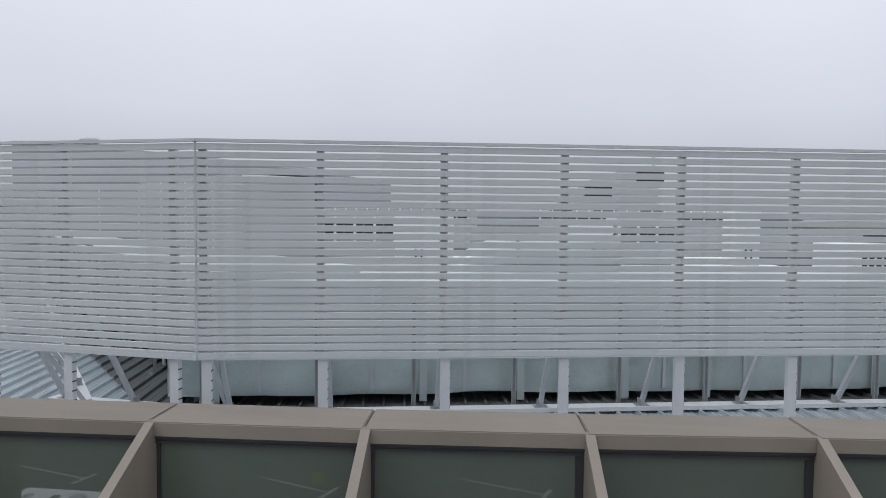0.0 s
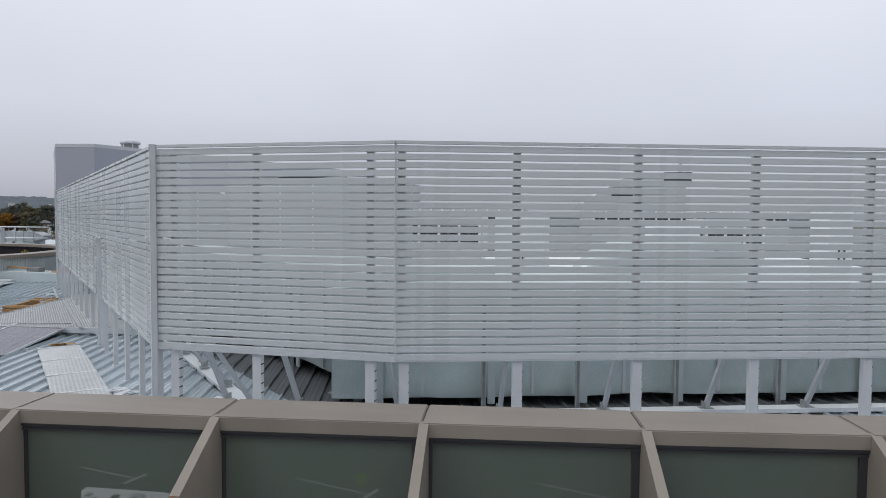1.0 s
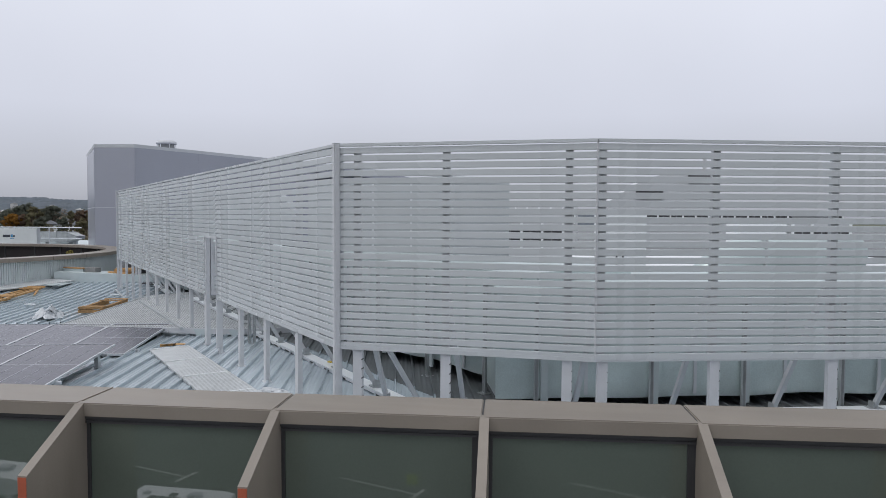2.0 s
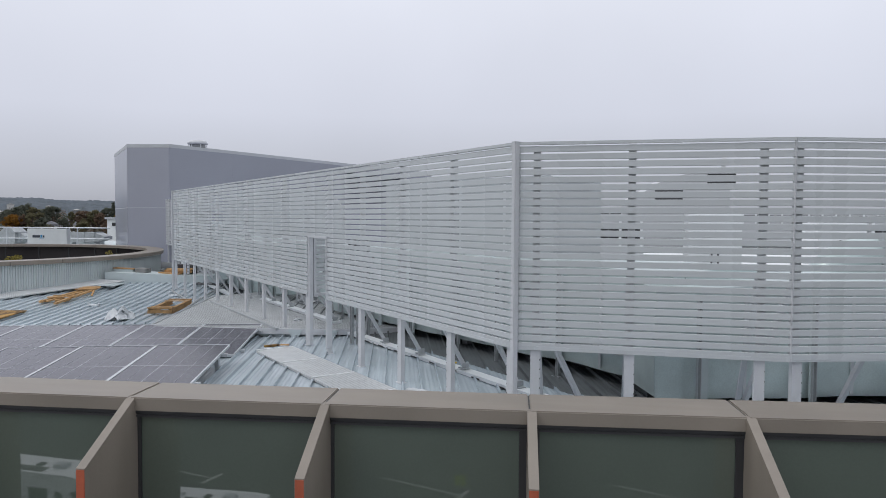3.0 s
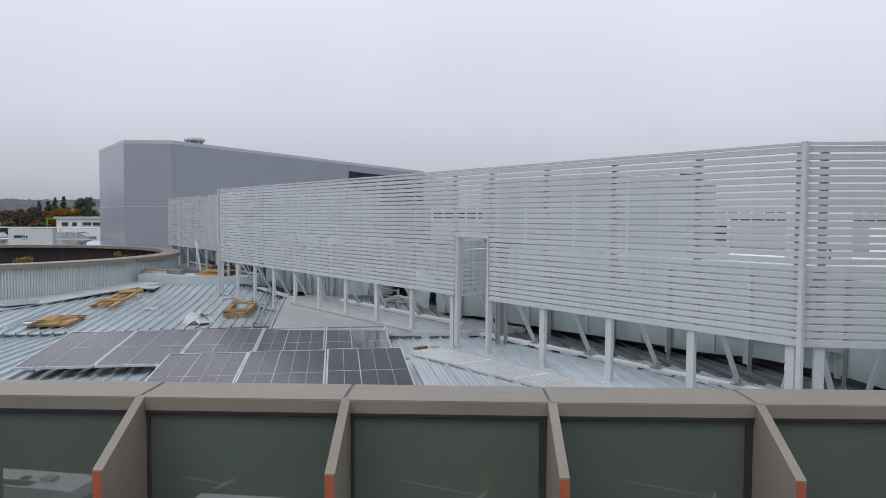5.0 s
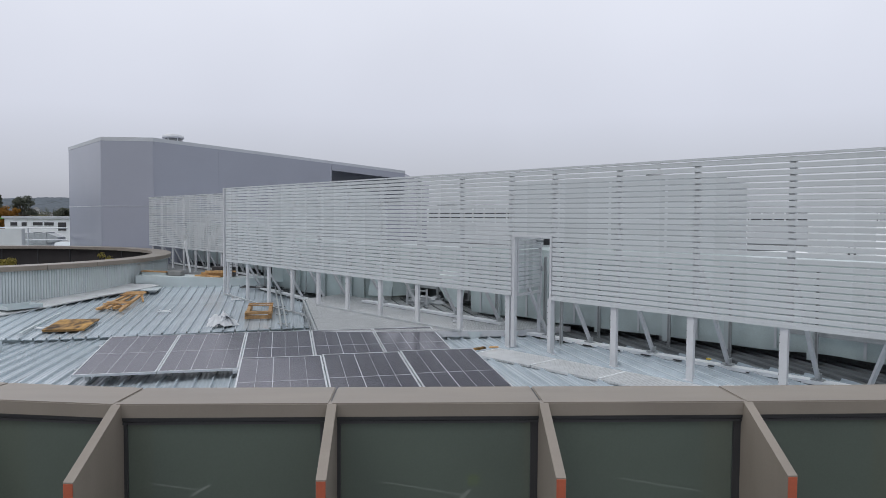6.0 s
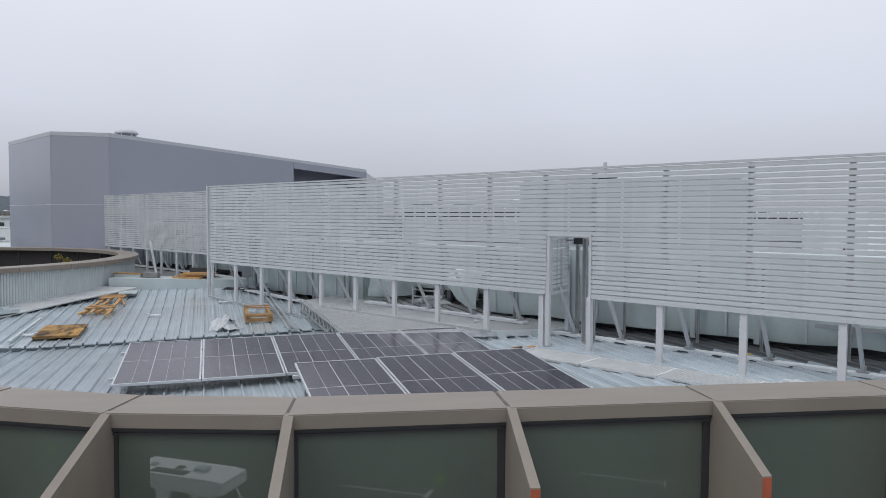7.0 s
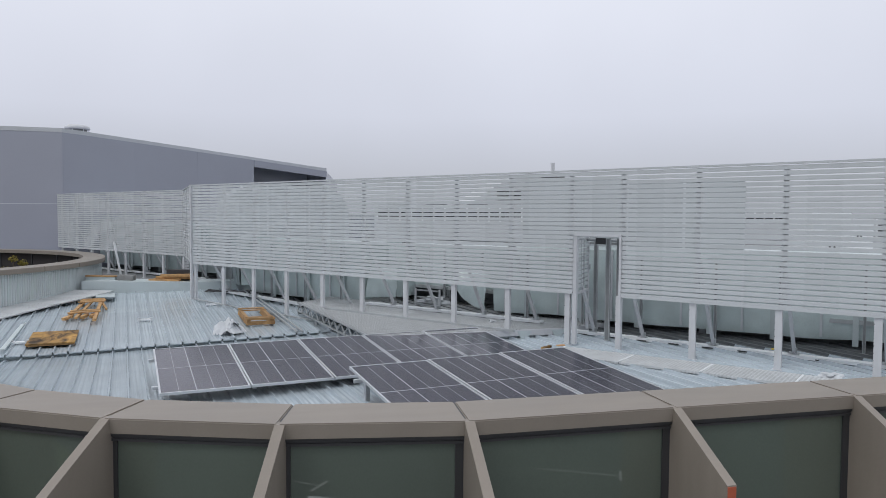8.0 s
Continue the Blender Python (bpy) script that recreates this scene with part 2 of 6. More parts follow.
# ---- main building: facade, coping ----
COPE = [(9.3, 6.58), (7.55, 6.37), (6.0, 6.21), (4.45, 6.06), (2.91, 5.93), (1.36, 5.775), (-0.175, 5.655), (-1.722, 5.58), (-3.25, 5.51), (-4.8, 5.455), (-6.35, 5.42), (-7.9, 5.385), (-9.457, 5.375), (-11.03, 5.365),
        (-12.59, 5.355), (-13.83, 5.545), (-14.97, 5.93), (-15.93, 6.46), (-16.88, 7.23), (-17.73, 8.11), (-18.48, 9.08), (-19.1, 10.13), (-19.58, 11.26), (-19.93, 12.44), (-20.13, 13.66)]
Z_COPE, COPE_W = 14.65, 0.50


def inset(path, d):
    """The path moved by d to its right."""
    out = []
    for i, c in enumerate(path):
        a, b = Vector(path[max(i - 1, 0)]), Vector(path[min(i + 1, len(path) - 1)])
        t = (b - a).normalized()
        out.append((c[0] + t.y * d, c[1] - t.x * d))
    return out


IN = inset(COPE, COPE_W)
GLASS = inset(COPE, 0.05)
facade = thing("facade", pose(-5, 5.6, 0), "curved office facade with tinted glass between taupe fins", "facade", kind="structure")
inv = facade.matrix_world.inverted()


def fpart(name, bm, material, label="", parent=None):
    bm.transform(inv)
    return part(name, bm, material, parent or facade, label)


for i in range(len(COPE) - 1):
    a, b = Vector(COPE[i]), Vector(COPE[i + 1])
    ia, ib = Vector(IN[i]), Vector(IN[i + 1])
    g = 0.006 / (b - a).length
    a2, b2, ia2, ib2 = a.lerp(b, g), b.lerp(a, g), ia.lerp(ib, g), ib.lerp(ia, g)
    bm = bmesh.new()
    pts = [tuple(p) for p in (b2, a2, ia2, ib2)]
    prism(bm, pts, 14.548, Z_COPE)
    bmesh.ops.bevel(bm, geom=[e for e in bm.edges if abs(e.verts[0].co.z - e.verts[1].co.z) < 1e-4 and e.verts[0].co.z > 14.6], offset=0.008, segments=2, affect="EDGES")
    fpart("coping_panel", bm, M_TAUPE, "taupe folded-metal coping panel")
bm = bmesh.new()
sweep(bm, COPE, [(0.02, 14.515), (0.02, 14.640), (COPE_W - 0.02, 14.640), (COPE_W - 0.02, 13.2), (0.25, 13.2), (0.25, 14.515)])
fpart("parapet_core", bm, M_DARK)
for z, o in ((14.535, 0.012), (14.515, 0.03), (14.50, 0.02)):
    bm = bmesh.new()
    sweep(bm, COPE, [(o, z - 0.009), (o, z + 0.009), (0.12, z + 0.009), (0.12, z - 0.009)])
    fpart("head_channel", bm, M_DARK, "black aluminium glazing channel")
bm = bmesh.new()
sweep(bm, inset(COPE, 0.15), [(0, 0.0), (0, 14.5), (0.3, 14.5), (0.3, 0.0)])
fpart("wall_core", bm, M_DARK)
for i in range(len(COPE) - 1):
    a, b = Vector(GLASS[i]), Vector(GLASS[i + 1])
    d = (b - a).normalized()
    a2, b2 = a + d * 0.06, b - d * 0.06
    o = Vector((d.y, -d.x))
    for z0, z1 in ((11.0, 14.49), (7.4, 10.9), (3.8, 7.3), (0.2, 3.7)):
        bm = bmesh.new()
        prism(bm, [tuple(b2), tuple(a2), tuple(a2 + o * 0.02), tuple(b2 + o * 0.02)], z0, z1)
        fpart("glass_pane", bm, M_GLASS, "dark grey-green tinted glass pane")
    for p in (a + d * 0.045, b - d * 0.045):
        bm = bmesh.new()
        bar(bm, (p.x, p.y, 0.1), (p.x, p.y, 14.49), 0.03, 0.06, up=(d.x, d.y, 0))
        fpart("mullion", bm, M_DARK, "black glazing bead")
for i in range(1, len(COPE) - 1):
    t = (Vector(COPE[i + 1]) - Vector(COPE[i - 1])).normalized()
    n = Vector((-t.y, t.x))
    c = Vector(COPE[i]) - t * 0.015
    bm = bmesh.new()
    prof = [(-0.06, 14.648), (0.0, 14.645), (0.63, 14.315), (0.63, 0.3), (-0.06, 0.3)]
    vs = []
    for s in (-0.034, 0.034):
        vs.append([bm.verts.new((c.x + n.x * o + t.x * s, c.y + n.y * o + t.y * s, z)) for o, z in prof])
    m_ = len(prof)
    bm.faces.new(vs[0])
    bm.faces.new(vs[1][::-1])
    for j in range(m_):
        k = (j + 1) % m_
        bm.faces.new((vs[0][k], vs[0][j], vs[1][j], vs[1][k]))
    bmesh.ops.recalc_face_normals(bm, faces=bm.faces)
    fin = fpart("fin", bm, M_TAUPE, "projecting taupe metal sunshade fin")
    bm = bmesh.new()
    p, q = c + n * 0.632, c + n * 0.632
    bar(bm, (p.x, p.y, 0.32), (p.x, p.y, 14.305), 0.06, 0.006, up=(n.x, n.y, 0))
    fpart("end_cap", bm, M_ORANGE, "orange primed end edge", parent=fin)

# ---- roofs ----
RU, RV = Vector((0.9813, 0.1925, 0)), Vector((-0.1925, 0.9813, 0))
RO = Vector((-12.4, 14.75, 0))


def at(a, b, z=0.0):
    p = RO + RU * a + RV * b
    return Vector((p.x, p.y, z))


def z_low(x, y):
    fall = 0.042 * min(max(y - 10.5, 0), 6) * min(max((-10 - x) / 3, 0), 1)
    return 13.80 + 0.026 * min(x + 6, 0) + 0.012 * (y - 10.5) - fall


def z_up(x, y):
    return 13.53 + 0.012 * (x + 16) + 0.035 * (y - 17.5) + 0.045 * max(y - 20.0, 0) + 0.06 * max(-18.2 - x, 0)


PROFILE = [(0.0, 0.0), (0.020, 0.004), (0.034, 0.004), (0.054, 0.0), (0.098, 0.0), (0.107, 0.041), (0.129, 0.041), (0.138, 0.0), (0.19, 0.0), (0.208, 0.004), (0.220, 0.004), (0.238, 0.0)]


def roof_sheets(parent, a0, a1, b0, b1, zf, ribs=3, pitch=0.252):
    """Ribbed sheets, three ribs wide, side by side from a0 to a1 along RU."""
    w = ribs * pitch
    a = a0
    while a < a1 - 0.01:
        lo = b0(a) if callable(b0) else b0
        hi = b1(a) if callable(b1) else b1
        if hi - lo > 0.2:
            bm = bmesh.new()
            cols = []
            for r in range(ribs):
                cols += [(r * pitch + x, h) for x, h in PROFILE]
            cols.append((w + 0.004, 0.0))
            rows = []
            nb = max(1, round((hi - lo) / 1.5))
            for b in [lo + (hi - lo) * i / nb for i in range(nb + 1)]:
                row, low = [], []
                for x, h in cols:
                    p = at(a + x, b)
                    z = zf(p.x, p.y)
                    row.append(bm.verts.new((p.x, p.y, z + h)))
                    low.append(bm.verts.new((p.x, p.y, z + h - (0.02 if h == 0 else 0.012))))
                rows.append((row, low))
            for p, q in zip(rows, rows[1:]):
                for i in range(len(cols) - 1):
                    bm.faces.new((p[0][i], p[0][i + 1], q[0][i + 1], q[0][i]))
            for i in range(len(cols) - 1):
                bm.faces.new((rows[0][1][i], rows[0][1][i + 1], rows[0][0][i + 1], rows[0][0][i]))
            part("roof_sheet", bm, M_ROOF, parent)
        a += w


roof_main = tagged(new("roof_lower"), "pale blue-grey ribbed metal roof sheeting", "roof", kind="structure")
roof_top = tagged(new("roof_upper"), "pale grey-green ribbed metal roof, lapped above the next", "roof", kind="structure")

bm = bmesh.new()
sweep(bm, inset(COPE, COPE_W - 0.03), [(0, 13.1), (0, 13.62), (1.3, 13.62), (1.3, 13.1)])
tagged(obj("box_gutter", bm, M_FLASH), "pale metal box gutter behind the parapet", "gutter", kind="structure")
bm = bmesh.new()
prism(bm, [(30, 62), (-6, 62), (-9, 40), (-19.6, 34), (-19.5, 24)] + inset(COPE, 0.44)[::-1] + [(12, 6.5)], 0, 13.2)
tagged(obj("building_body", bm, M_FLASH), "main body of the building under its roofs", "building", kind="structure")

# ---- louvre screens ----
A, B, C = (-2.298, 7.474), (-4.965, 7.742), (-16.07, 21.21)
AR = (A[0] + 11.0, A[1] + 11.0 * 0.2104)
C2, E3 = (-16.78, 25.2), (-22.5, 32.38)
Z_PLAT = 13.80
Z_TOP, Z_BOT, PITCH, N_SLAT = 16.85, 14.68, 0.079, 27
slat_mesh = {}


def slat(parent, x0, x1, z, y=0.0):
    key = round(x1 - x0, 3)
    if key not in slat_mesh:
        bm = bmesh.new()
        box(bm, 0, key, -0.015, 0.015, -0.0308, 0.0308)
        bmesh.ops.bevel(bm, geom=[e for e in bm.edges if abs(e.verts[0].co.x - e.verts[1].co.x) > 0.01], offset=0.003, segments=1, affect="EDGES")
        me = bpy.data.meshes.new("slat")
        bm.to_mesh(me)
        bm.free()
        me.materials.append(M_SLAT)
        slat_mesh[key] = me
    ob = new("slat", slat_mesh[key])
    ob.parent = parent
    ob.location = (x0, y, z)
    return ob


def post(parent, x, y, z0, z1, w=0.10, d=0.06, notch=1, aside=0.0):
    """A mullion behind the slats and, bolted beside it, the post that carries it."""
    bm = bmesh.new()
    mid, x = x, x + aside
    box(bm, x - w / 2, x + w / 2, y - d / 2, y + d / 2, z0, Z_BOT + 0.01)
    p = part("post", bm, M_POST, parent, "light grey painted steel post")
    part("mullion", box(bmesh.new(), mid - 0.037, mid + 0.037, y - 0.028, y + 0.03, Z_BOT + 0.01, z1), M_POST, parent)
    part("base_plate", box(bmesh.new(), x - w / 2 - 0.02, x + w / 2 + 0.02, y - d / 2 - 0.02, y + d / 2 + 0.02, z0, z0 + 0.012), M_POST, p)
    z = z0 + 0.2
    while z < Z_BOT - 0.1:
        if "slot" not in slat_mesh:
            slat_mesh["slot"] = bpy.data.meshes.new("slot")
            b2 = box(bmesh.new(), -0.003, 0.003, -0.0308, 0.0308, -0.007, 0.007)
            b2.to_mesh(slat_mesh["slot"])
            b2.free()
            slat_mesh["slot"].materials.append(M_DARK)
        ob = new("slot", slat_mesh["slot"])
        ob.parent = p
        ob.location = (x + (w / 2 - 0.002) * notch, y, z)
        z += 0.10
    return p


def screen(p, q, inward, post_at, joints, zroof, door=None, braces=True, label="", brace_len=1.08, lift=0.0, aside=0.0):
    """A straight run of slat screen; inward is +1 when the back lies to the left of the way."""
    m, length = frame_of(p, q)
    root = thing("louvre_screen", m @ pose(0, 0, lift), label, "screen", "louvre screens")
    n = [s for s in joints if 0 < s < length]
    cuts = [0.0] + n + [length]
    for k in range(N_SLAT):
        z = Z_TOP - 0.075 - k * PITCH
        for s0, s1 in zip(cuts, cuts[1:]):
            if door and z < door[2]:
                if s0 < door[1] and s1 > door[0]:
                    if door[0] - s0 > 0.15:
                        slat(root, s0 + 0.0004, door[0], z)
                    if s1 - door[1] > 0.15:
                        slat(root, door[1], s1 - 0.0004, z)
                    continue
            slat(root, s0 + 0.0004, s1 - 0.0004, z)
    bm = bmesh.new()
    box(bm, 0, length, -0.03, 0.03, Z_TOP - 0.03, Z_TOP)
    part("top_rail", bm, M_SLAT, root, "pale grey capping rail")
    spans = [(0, door[0]), (door[1], length)] if door else [(0, length)]
    for s0, s1 in spans:
        bm = bmesh.new()
        box(bm, s0, s1, -0.012, 0.02, Z_BOT - 0.005, Z_BOT + 0.035)
        part("bottom_rail", bm, M_SLAT, root)
    for s in post_at:
        w = m @ Vector((s, 0.045 * inward, 0))
        zr = zroof(w.x, w.y) - lift
        post(root, s, 0.045 * inward, zr, Z_TOP - 0.04, notch=1 if length > 5 else -1, aside=aside)
        if braces:
            f = m @ Vector((s, brace_len * inward, 0))
            zf = zroof(f.x, f.y) - lift
            bm = bmesh.new()
            bar(bm, (s + 0.02, 0.08 * inward, zr + 1.75), (s + 0.02, brace_len * inward, zf + 0.10), 0.05, 0.05)
            part("brace", bm, M_POST, root, "diagonal back brace")
            bm = bmesh.new()
            box(bm, s - 0.06, s + 0.10, brace_len * inward - 0.06, brace_len * inward + 0.06, zf + 0.07, zf + 0.085)
            box(bm, s - 0.015, s + 0.0, brace_len * inward - 0.05, brace_len * inward + 0.05, zf + 0.08, zf + 0.16)
            part("brace_foot", bm, M_GALV, root)
    if braces:
        bm = bmesh.new()
        for a, b in (((0, 7.0), (7.13, 11.87), (12.0, length)) if length > 15 else ((0, length),)):
            f0, f1 = m @ Vector((a, brace_len * inward, 0)), m @ Vector((b, brace_len * inward, 0))
            bar(bm, (a, brace_len * inward, zroof(f0.x, f0.y) - lift + 0.055), (b, brace_len * inward, zroof(f1.x, f1.y) - lift + 0.055), 0.18, 0.05)
        part("foot_rail", bm, M_WHITE, root, "pale rail bolted across the roof ribs")
        s = 0.4
        while s < length - 0.2:
            w = m @ Vector((s, brace_len * inward, 0))
            z = zroof(w.x, w.y) - lift
            part("rubber_pad", box(bmesh.new(), s - 0.09, s + 0.09, brace_len * inward - 0.10, brace_len * inward + 0.10, z + 0.012, z + 0.031), M_DARK, root)
            s += 0.58
    return root


def z_roof(x, y):
    p = Vector((x, y, 0)) - RO
    a, b = p.dot(RU), p.dot(RV)
    if (b > 1.0 and a < 0.0) or (b > 3.7 and a < 3):
        return z_up(x, y) + 0.0
    return z_low(x, y)


def z_bc(x, y):
    s = (x - B[0]) * -0.6314 + (y - B[1]) * 0.7754
    return 13.885 if 7.1 < s < 11.9 else z_roof(x, y)


screen(A, AR, 1, [0.06] + [1.2 + 1.233 * i for i in range(8)], [2.433 + 2.466 * i for i in range(4)], z_roof, aside=0.025, label="pale grey aluminium slat screen standing on steel posts")
screen(A, B, -1, [0.27, 1.51, 2.47], [], z_roof, label="short pale grey aluminium slat screen on steel posts")
bc_posts = [0.06, 1.27, 2.53, 3.79, 5.03, 5.99] + [7.24 + 1.26 * i for i in range(9)]
screen(B, C, -1, bc_posts, [2.53, 5.03, 7.24, 9.76, 12.28, 14.8], z_bc, aside=0.055, door=(5.06, 5.93, 15.74), label="long pale grey aluminium slat screen with a doorway")
screen(C, C2, -1, [1.3, 2.6, 3.85], [2.6], lambda x, y: Z_PLAT if y > 22 else z_roof(x, y), braces=False, label="narrow pale grey slat screen return panel")
screen(C2, E3, -1, [0.06 + 1.26 * i for i in range(8)], [2.58 + 2.52 * i for i in range(3)], lambda x, y: Z_PLAT, brace_len=0.9, label="far pale grey aluminium slat screen on posts")

# corner trims of the screens
for c, w, o, label in ((A, 0.022, (-0.0, -0.012), "narrow grey corner trim of the slat screen"), (B, 0.062, (-0.012, -0.03), "broad pale corner post of the slat screen"), (C, 0.07, (-0.02, -0.02), "pale corner post at the end of the screen")):
    zr = z_roof(*c)
    root = thing("corner_post", pose(c[0] + o[0], c[1] + o[1], zr, 0, 0, 40), label, "post", "corner posts")
    bm = bmesh.new()
    box(bm, -w / 2, w / 2, -w / 2, w / 2, 0.002 if w > 0.06 else Z_BOT - zr, Z_TOP - zr - 0.002)
    bmesh.ops.bevel(bm, geom=[e for e in bm.edges if abs(e.verts[0].co.z - e.verts[1].co.z) > 0.1], offset=0.008, segments=2, affect="EDGES")
    part("shaft", bm, M_POST, root)
    if w > 0.06:
        part("cap", box(bmesh.new(), -w / 2 - 0.002, w / 2 + 0.002, -w / 2 - 0.002, w / 2 + 0.002, Z_TOP - zr - 0.002, Z_TOP - zr + 0.004), M_SLAT, root)

# ---- solar panels ----
def solar_panel(m):
    root = thing("solar_panel", m, "black solar panel in a silver frame, wet, raised off the roof", "solar panel", "solar panels on the roof")
    W, L = 1.128, 2.38
    bm = bmesh.new()
    box(bm, 0.02, W - 0.02, 0.02, L - 0.02, 0.004, 0.029)
    part("glass", bm, M_PV, root, "black cell glass")
    for x0, x1, y0, y1 in ((0, W, 0, 0.022), (0, W, L - 0.022, L), (0, 0.022, 0.022, L - 0.022), (W - 0.022, W, 0.022, L - 0.022)):
        bm = bmesh.new()
        box(bm, x0, x1, y0, y1, 0, 0.035)
        part("frame_bar", bm, M_ALU, root)
    for k in range(1, 5):
        x = 0.022 + (W - 0.044) * k / 5
        h = 0.006 if k == 2 else 0.0025
        for y0, y1 in ((0.022, L / 2 - 0.008), (L / 2 + 0.008, L - 0.022)):
            part("gridline", box(bmesh.new(), x - h, x + h, y0, y1, 0.0285, 0.0305), M_PVLINE, root)
    part("midline", box(bmesh.new(), 0.022, W - 0.022, L / 2 - 0.008, L / 2 + 0.008, 0.0285, 0.0305), M_PVLINE, root)
    return root


def panel_pose(x, y, z, tilt):
    return pose(x, y, z, 0, 0, 10.7) @ pose(0, 0, 0, tilt)


PANEL_ROWS = ((5, -15.276, 10.236, 13.723, 0.004), (3, -12.446, 7.872, 13.822, 0.012))
PITCH_PV, TILT_PV = 1.1435, 3.6


first = None
for n, x, y, z, dz in PANEL_ROWS:
    for i in range(n):
        m = panel_pose(x + math.cos(radians(10.7)) * PITCH_PV * i, y + math.sin(radians(10.7)) * PITCH_PV * i, z + dz * i, TILT_PV)
        first = copy_thing(first, m) if first else solar_panel(m)

# ---- grey plant building ----
GL, GC, GM, GE = (-28.95, 38.45), (-24.93, 33.2), (-22.3, 32.4), (-11.1, 40.4)
house = thing("plant_building", pose(-20, 40, 0), "tall blue-grey clad plant building with a sloping roofline", "building")
inv_h = house.matrix_world.inverted()


def hpart(name, bm, material, label="", parent=None):
    bm.transform(inv_h)
    return part(name, bm, material, parent or house, label)


def g_top(x, y):
    if x < GM[0]:
        return 19.62 - 0.10 * max(x - GC[0], 0) / (GM[0] - GC[0])
    return 19.52 - 0.85 * (x - GM[0]) / (GE[0] - GM[0])




def wall_run(p, q, cuts, levels, bottom=8.0):
    """Flat cladding panels with open joints along p to q, cut at the fractions and heights given."""
    m, length = frame_of(p, q)
    ks = [0.0] + cuts + [1.0]
    for k0, k1 in zip(ks, ks[1:]):
        for z0, z1 in zip([bottom] + levels, levels + [None]):
            bm = bmesh.new()
            a, b = k0 * length + 0.001, k1 * length - 0.001
            v = []
            for y in (-0.04, 0.0):
                for x, top in ((a, 0), (b, 0), (b, 1), (a, 1)):
                    w = m @ Vector((x, y, 0))
                    z = (z1 - 0.002 if z1 else g_top(w.x, w.y) - 0.15) if top else z0 + 0.002
                    v.append(bm.verts.new((w.x, w.y, z)))
            for f in ((0, 1, 2, 3), (7, 6, 5, 4), (0, 4, 5, 1), (1, 5, 6, 2), (2, 6, 7, 3), (3, 7, 4, 0)):
                bm.faces.new([v[n] for n in f])
            hpart("cladding_panel", bm, M_CLAD)



def cap_top(x, y):
    return g_top(x, y) - 0.14


N1, N2, NE = (-14.9, 37.4), (-16.0, 38.95), (-12.1, 41.6)
bm = bmesh.new()
prism(bm, [GL, GC, GM, N1, N2, NE, GE, (-9.5, 52), (-30, 52)], 0, cap_top)
hpart("wall", bm, M_CLAD, "blue-grey flat metal cladding")
wall_run(GL, GC, [], [16.45])
wall_run(GC, GM, [], [16.45])
wall_run(GM, N1, [0.33, 0.66], [16.45])
for c in (GC, GM):
    bm = bmesh.new()
    bar(bm, (c[0], c[1] - 0.012, 8), (c[0], c[1] - 0.012, g_top(*c) - 0.15), 0.07, 0.06, up=(0, 1, 0))
    hpart("corner_trim", bm, M_CLAD)
m_, l_ = frame_of(N1, GE)
bm = bmesh.new()
bar(bm, (*N1, 15.4), (*GE, 15.4), 0.12, 2.6)
hpart("cladding_panel", bm, M_CLAD)
bm = bmesh.new()
bar(bm, (*N1, g_top(*N1) - 0.32), (*GE, g_top(*GE) - 0.32), 0.12, 0.34)
hpart("cladding_panel", bm, M_CLAD)
bm = bmesh.new()
prism(bm, [N1, GE, NE, N2], lambda x, y: g_top(x, y) - 0.30, cap_top)
hpart("soffit", bm, M_CLAD)
for k in (0.3, 0.62):
    p = Vector(N2).lerp(Vector(NE), k)
    bm = bmesh.new()
    bar(bm, (p.x + 0.1, p.y - 0.1, 17.75), (p.x + 1.4, p.y + 0.85, 17.72), 0.12, 0.10)
    hpart("batten_light", bm, M_WHITE, "white batten under the soffit")
bm = bmesh.new()
sweep(bm, [GL, GC, GM, N1], [(0.02, 16.438), (0.02, 16.462), (0.048, 16.46), (0.048, 16.44)])
hpart("joint_trim", bm, M_TRIM, "thin light joint trim")
bm = bmesh.new()
sweep(bm, [GL, GC, GM, GE], [(-0.3, 19.46), (-0.3, 19.63), (0.05, 19.63), (0.05, 19.46)])
for v in bm.verts:
    v.co.z += g_top(v.co.x, v.co.y) - 19.62
hpart("roof_capping", bm, M_TRIM, "light grey roof edge capping")


def lathe(bm, prof, n=20, c=(0, 0, 0)):
    rows = [[bm.verts.new((c[0] + r * math.cos(2 * math.pi * i / n), c[1] + r * math.sin(2 * math.pi * i / n), c[2] + z)) for i in range(n)] for r, z in prof]
    for a, b in zip(rows, rows[1:]):
        for i in range(n):
            j = (i + 1) % n
            bm.faces.new((a[i], a[j], b[j], b[i]))
    bm.faces.new(rows[0][::-1])
    bm.faces.new(rows[-1])
    return bm


vent = thing("roof_vent", pose(-22.6, 35.9, 19.27), "low round white roof exhaust vent on the plant building", "vent")
part("base", lathe(bmesh.new(), [(0.42, 0.0), (0.40, 0.60)]), M_STRUT, vent, "dark vent throat")
for k in range(6):
    c, s_ = math.cos(k * 1.047 + 0.3), math.sin(k * 1.047 + 0.3)
    part("leg", bar(bmesh.new(), (0.45 * c, 0.45 * s_, 0.3), (0.45 * c, 0.45 * s_, 0.64), 0.03, 0.03), M_WHITE, vent)
part("cowl", lathe(bmesh.new(), [(0.40, 0.60), (0.52, 0.61), (0.535, 0.66), (0.50, 0.74), (0.38, 0.81), (0.18, 0.84), (0.05, 0.845)], 24), M_POST, vent, "pale mushroom cowl", smooth=True)

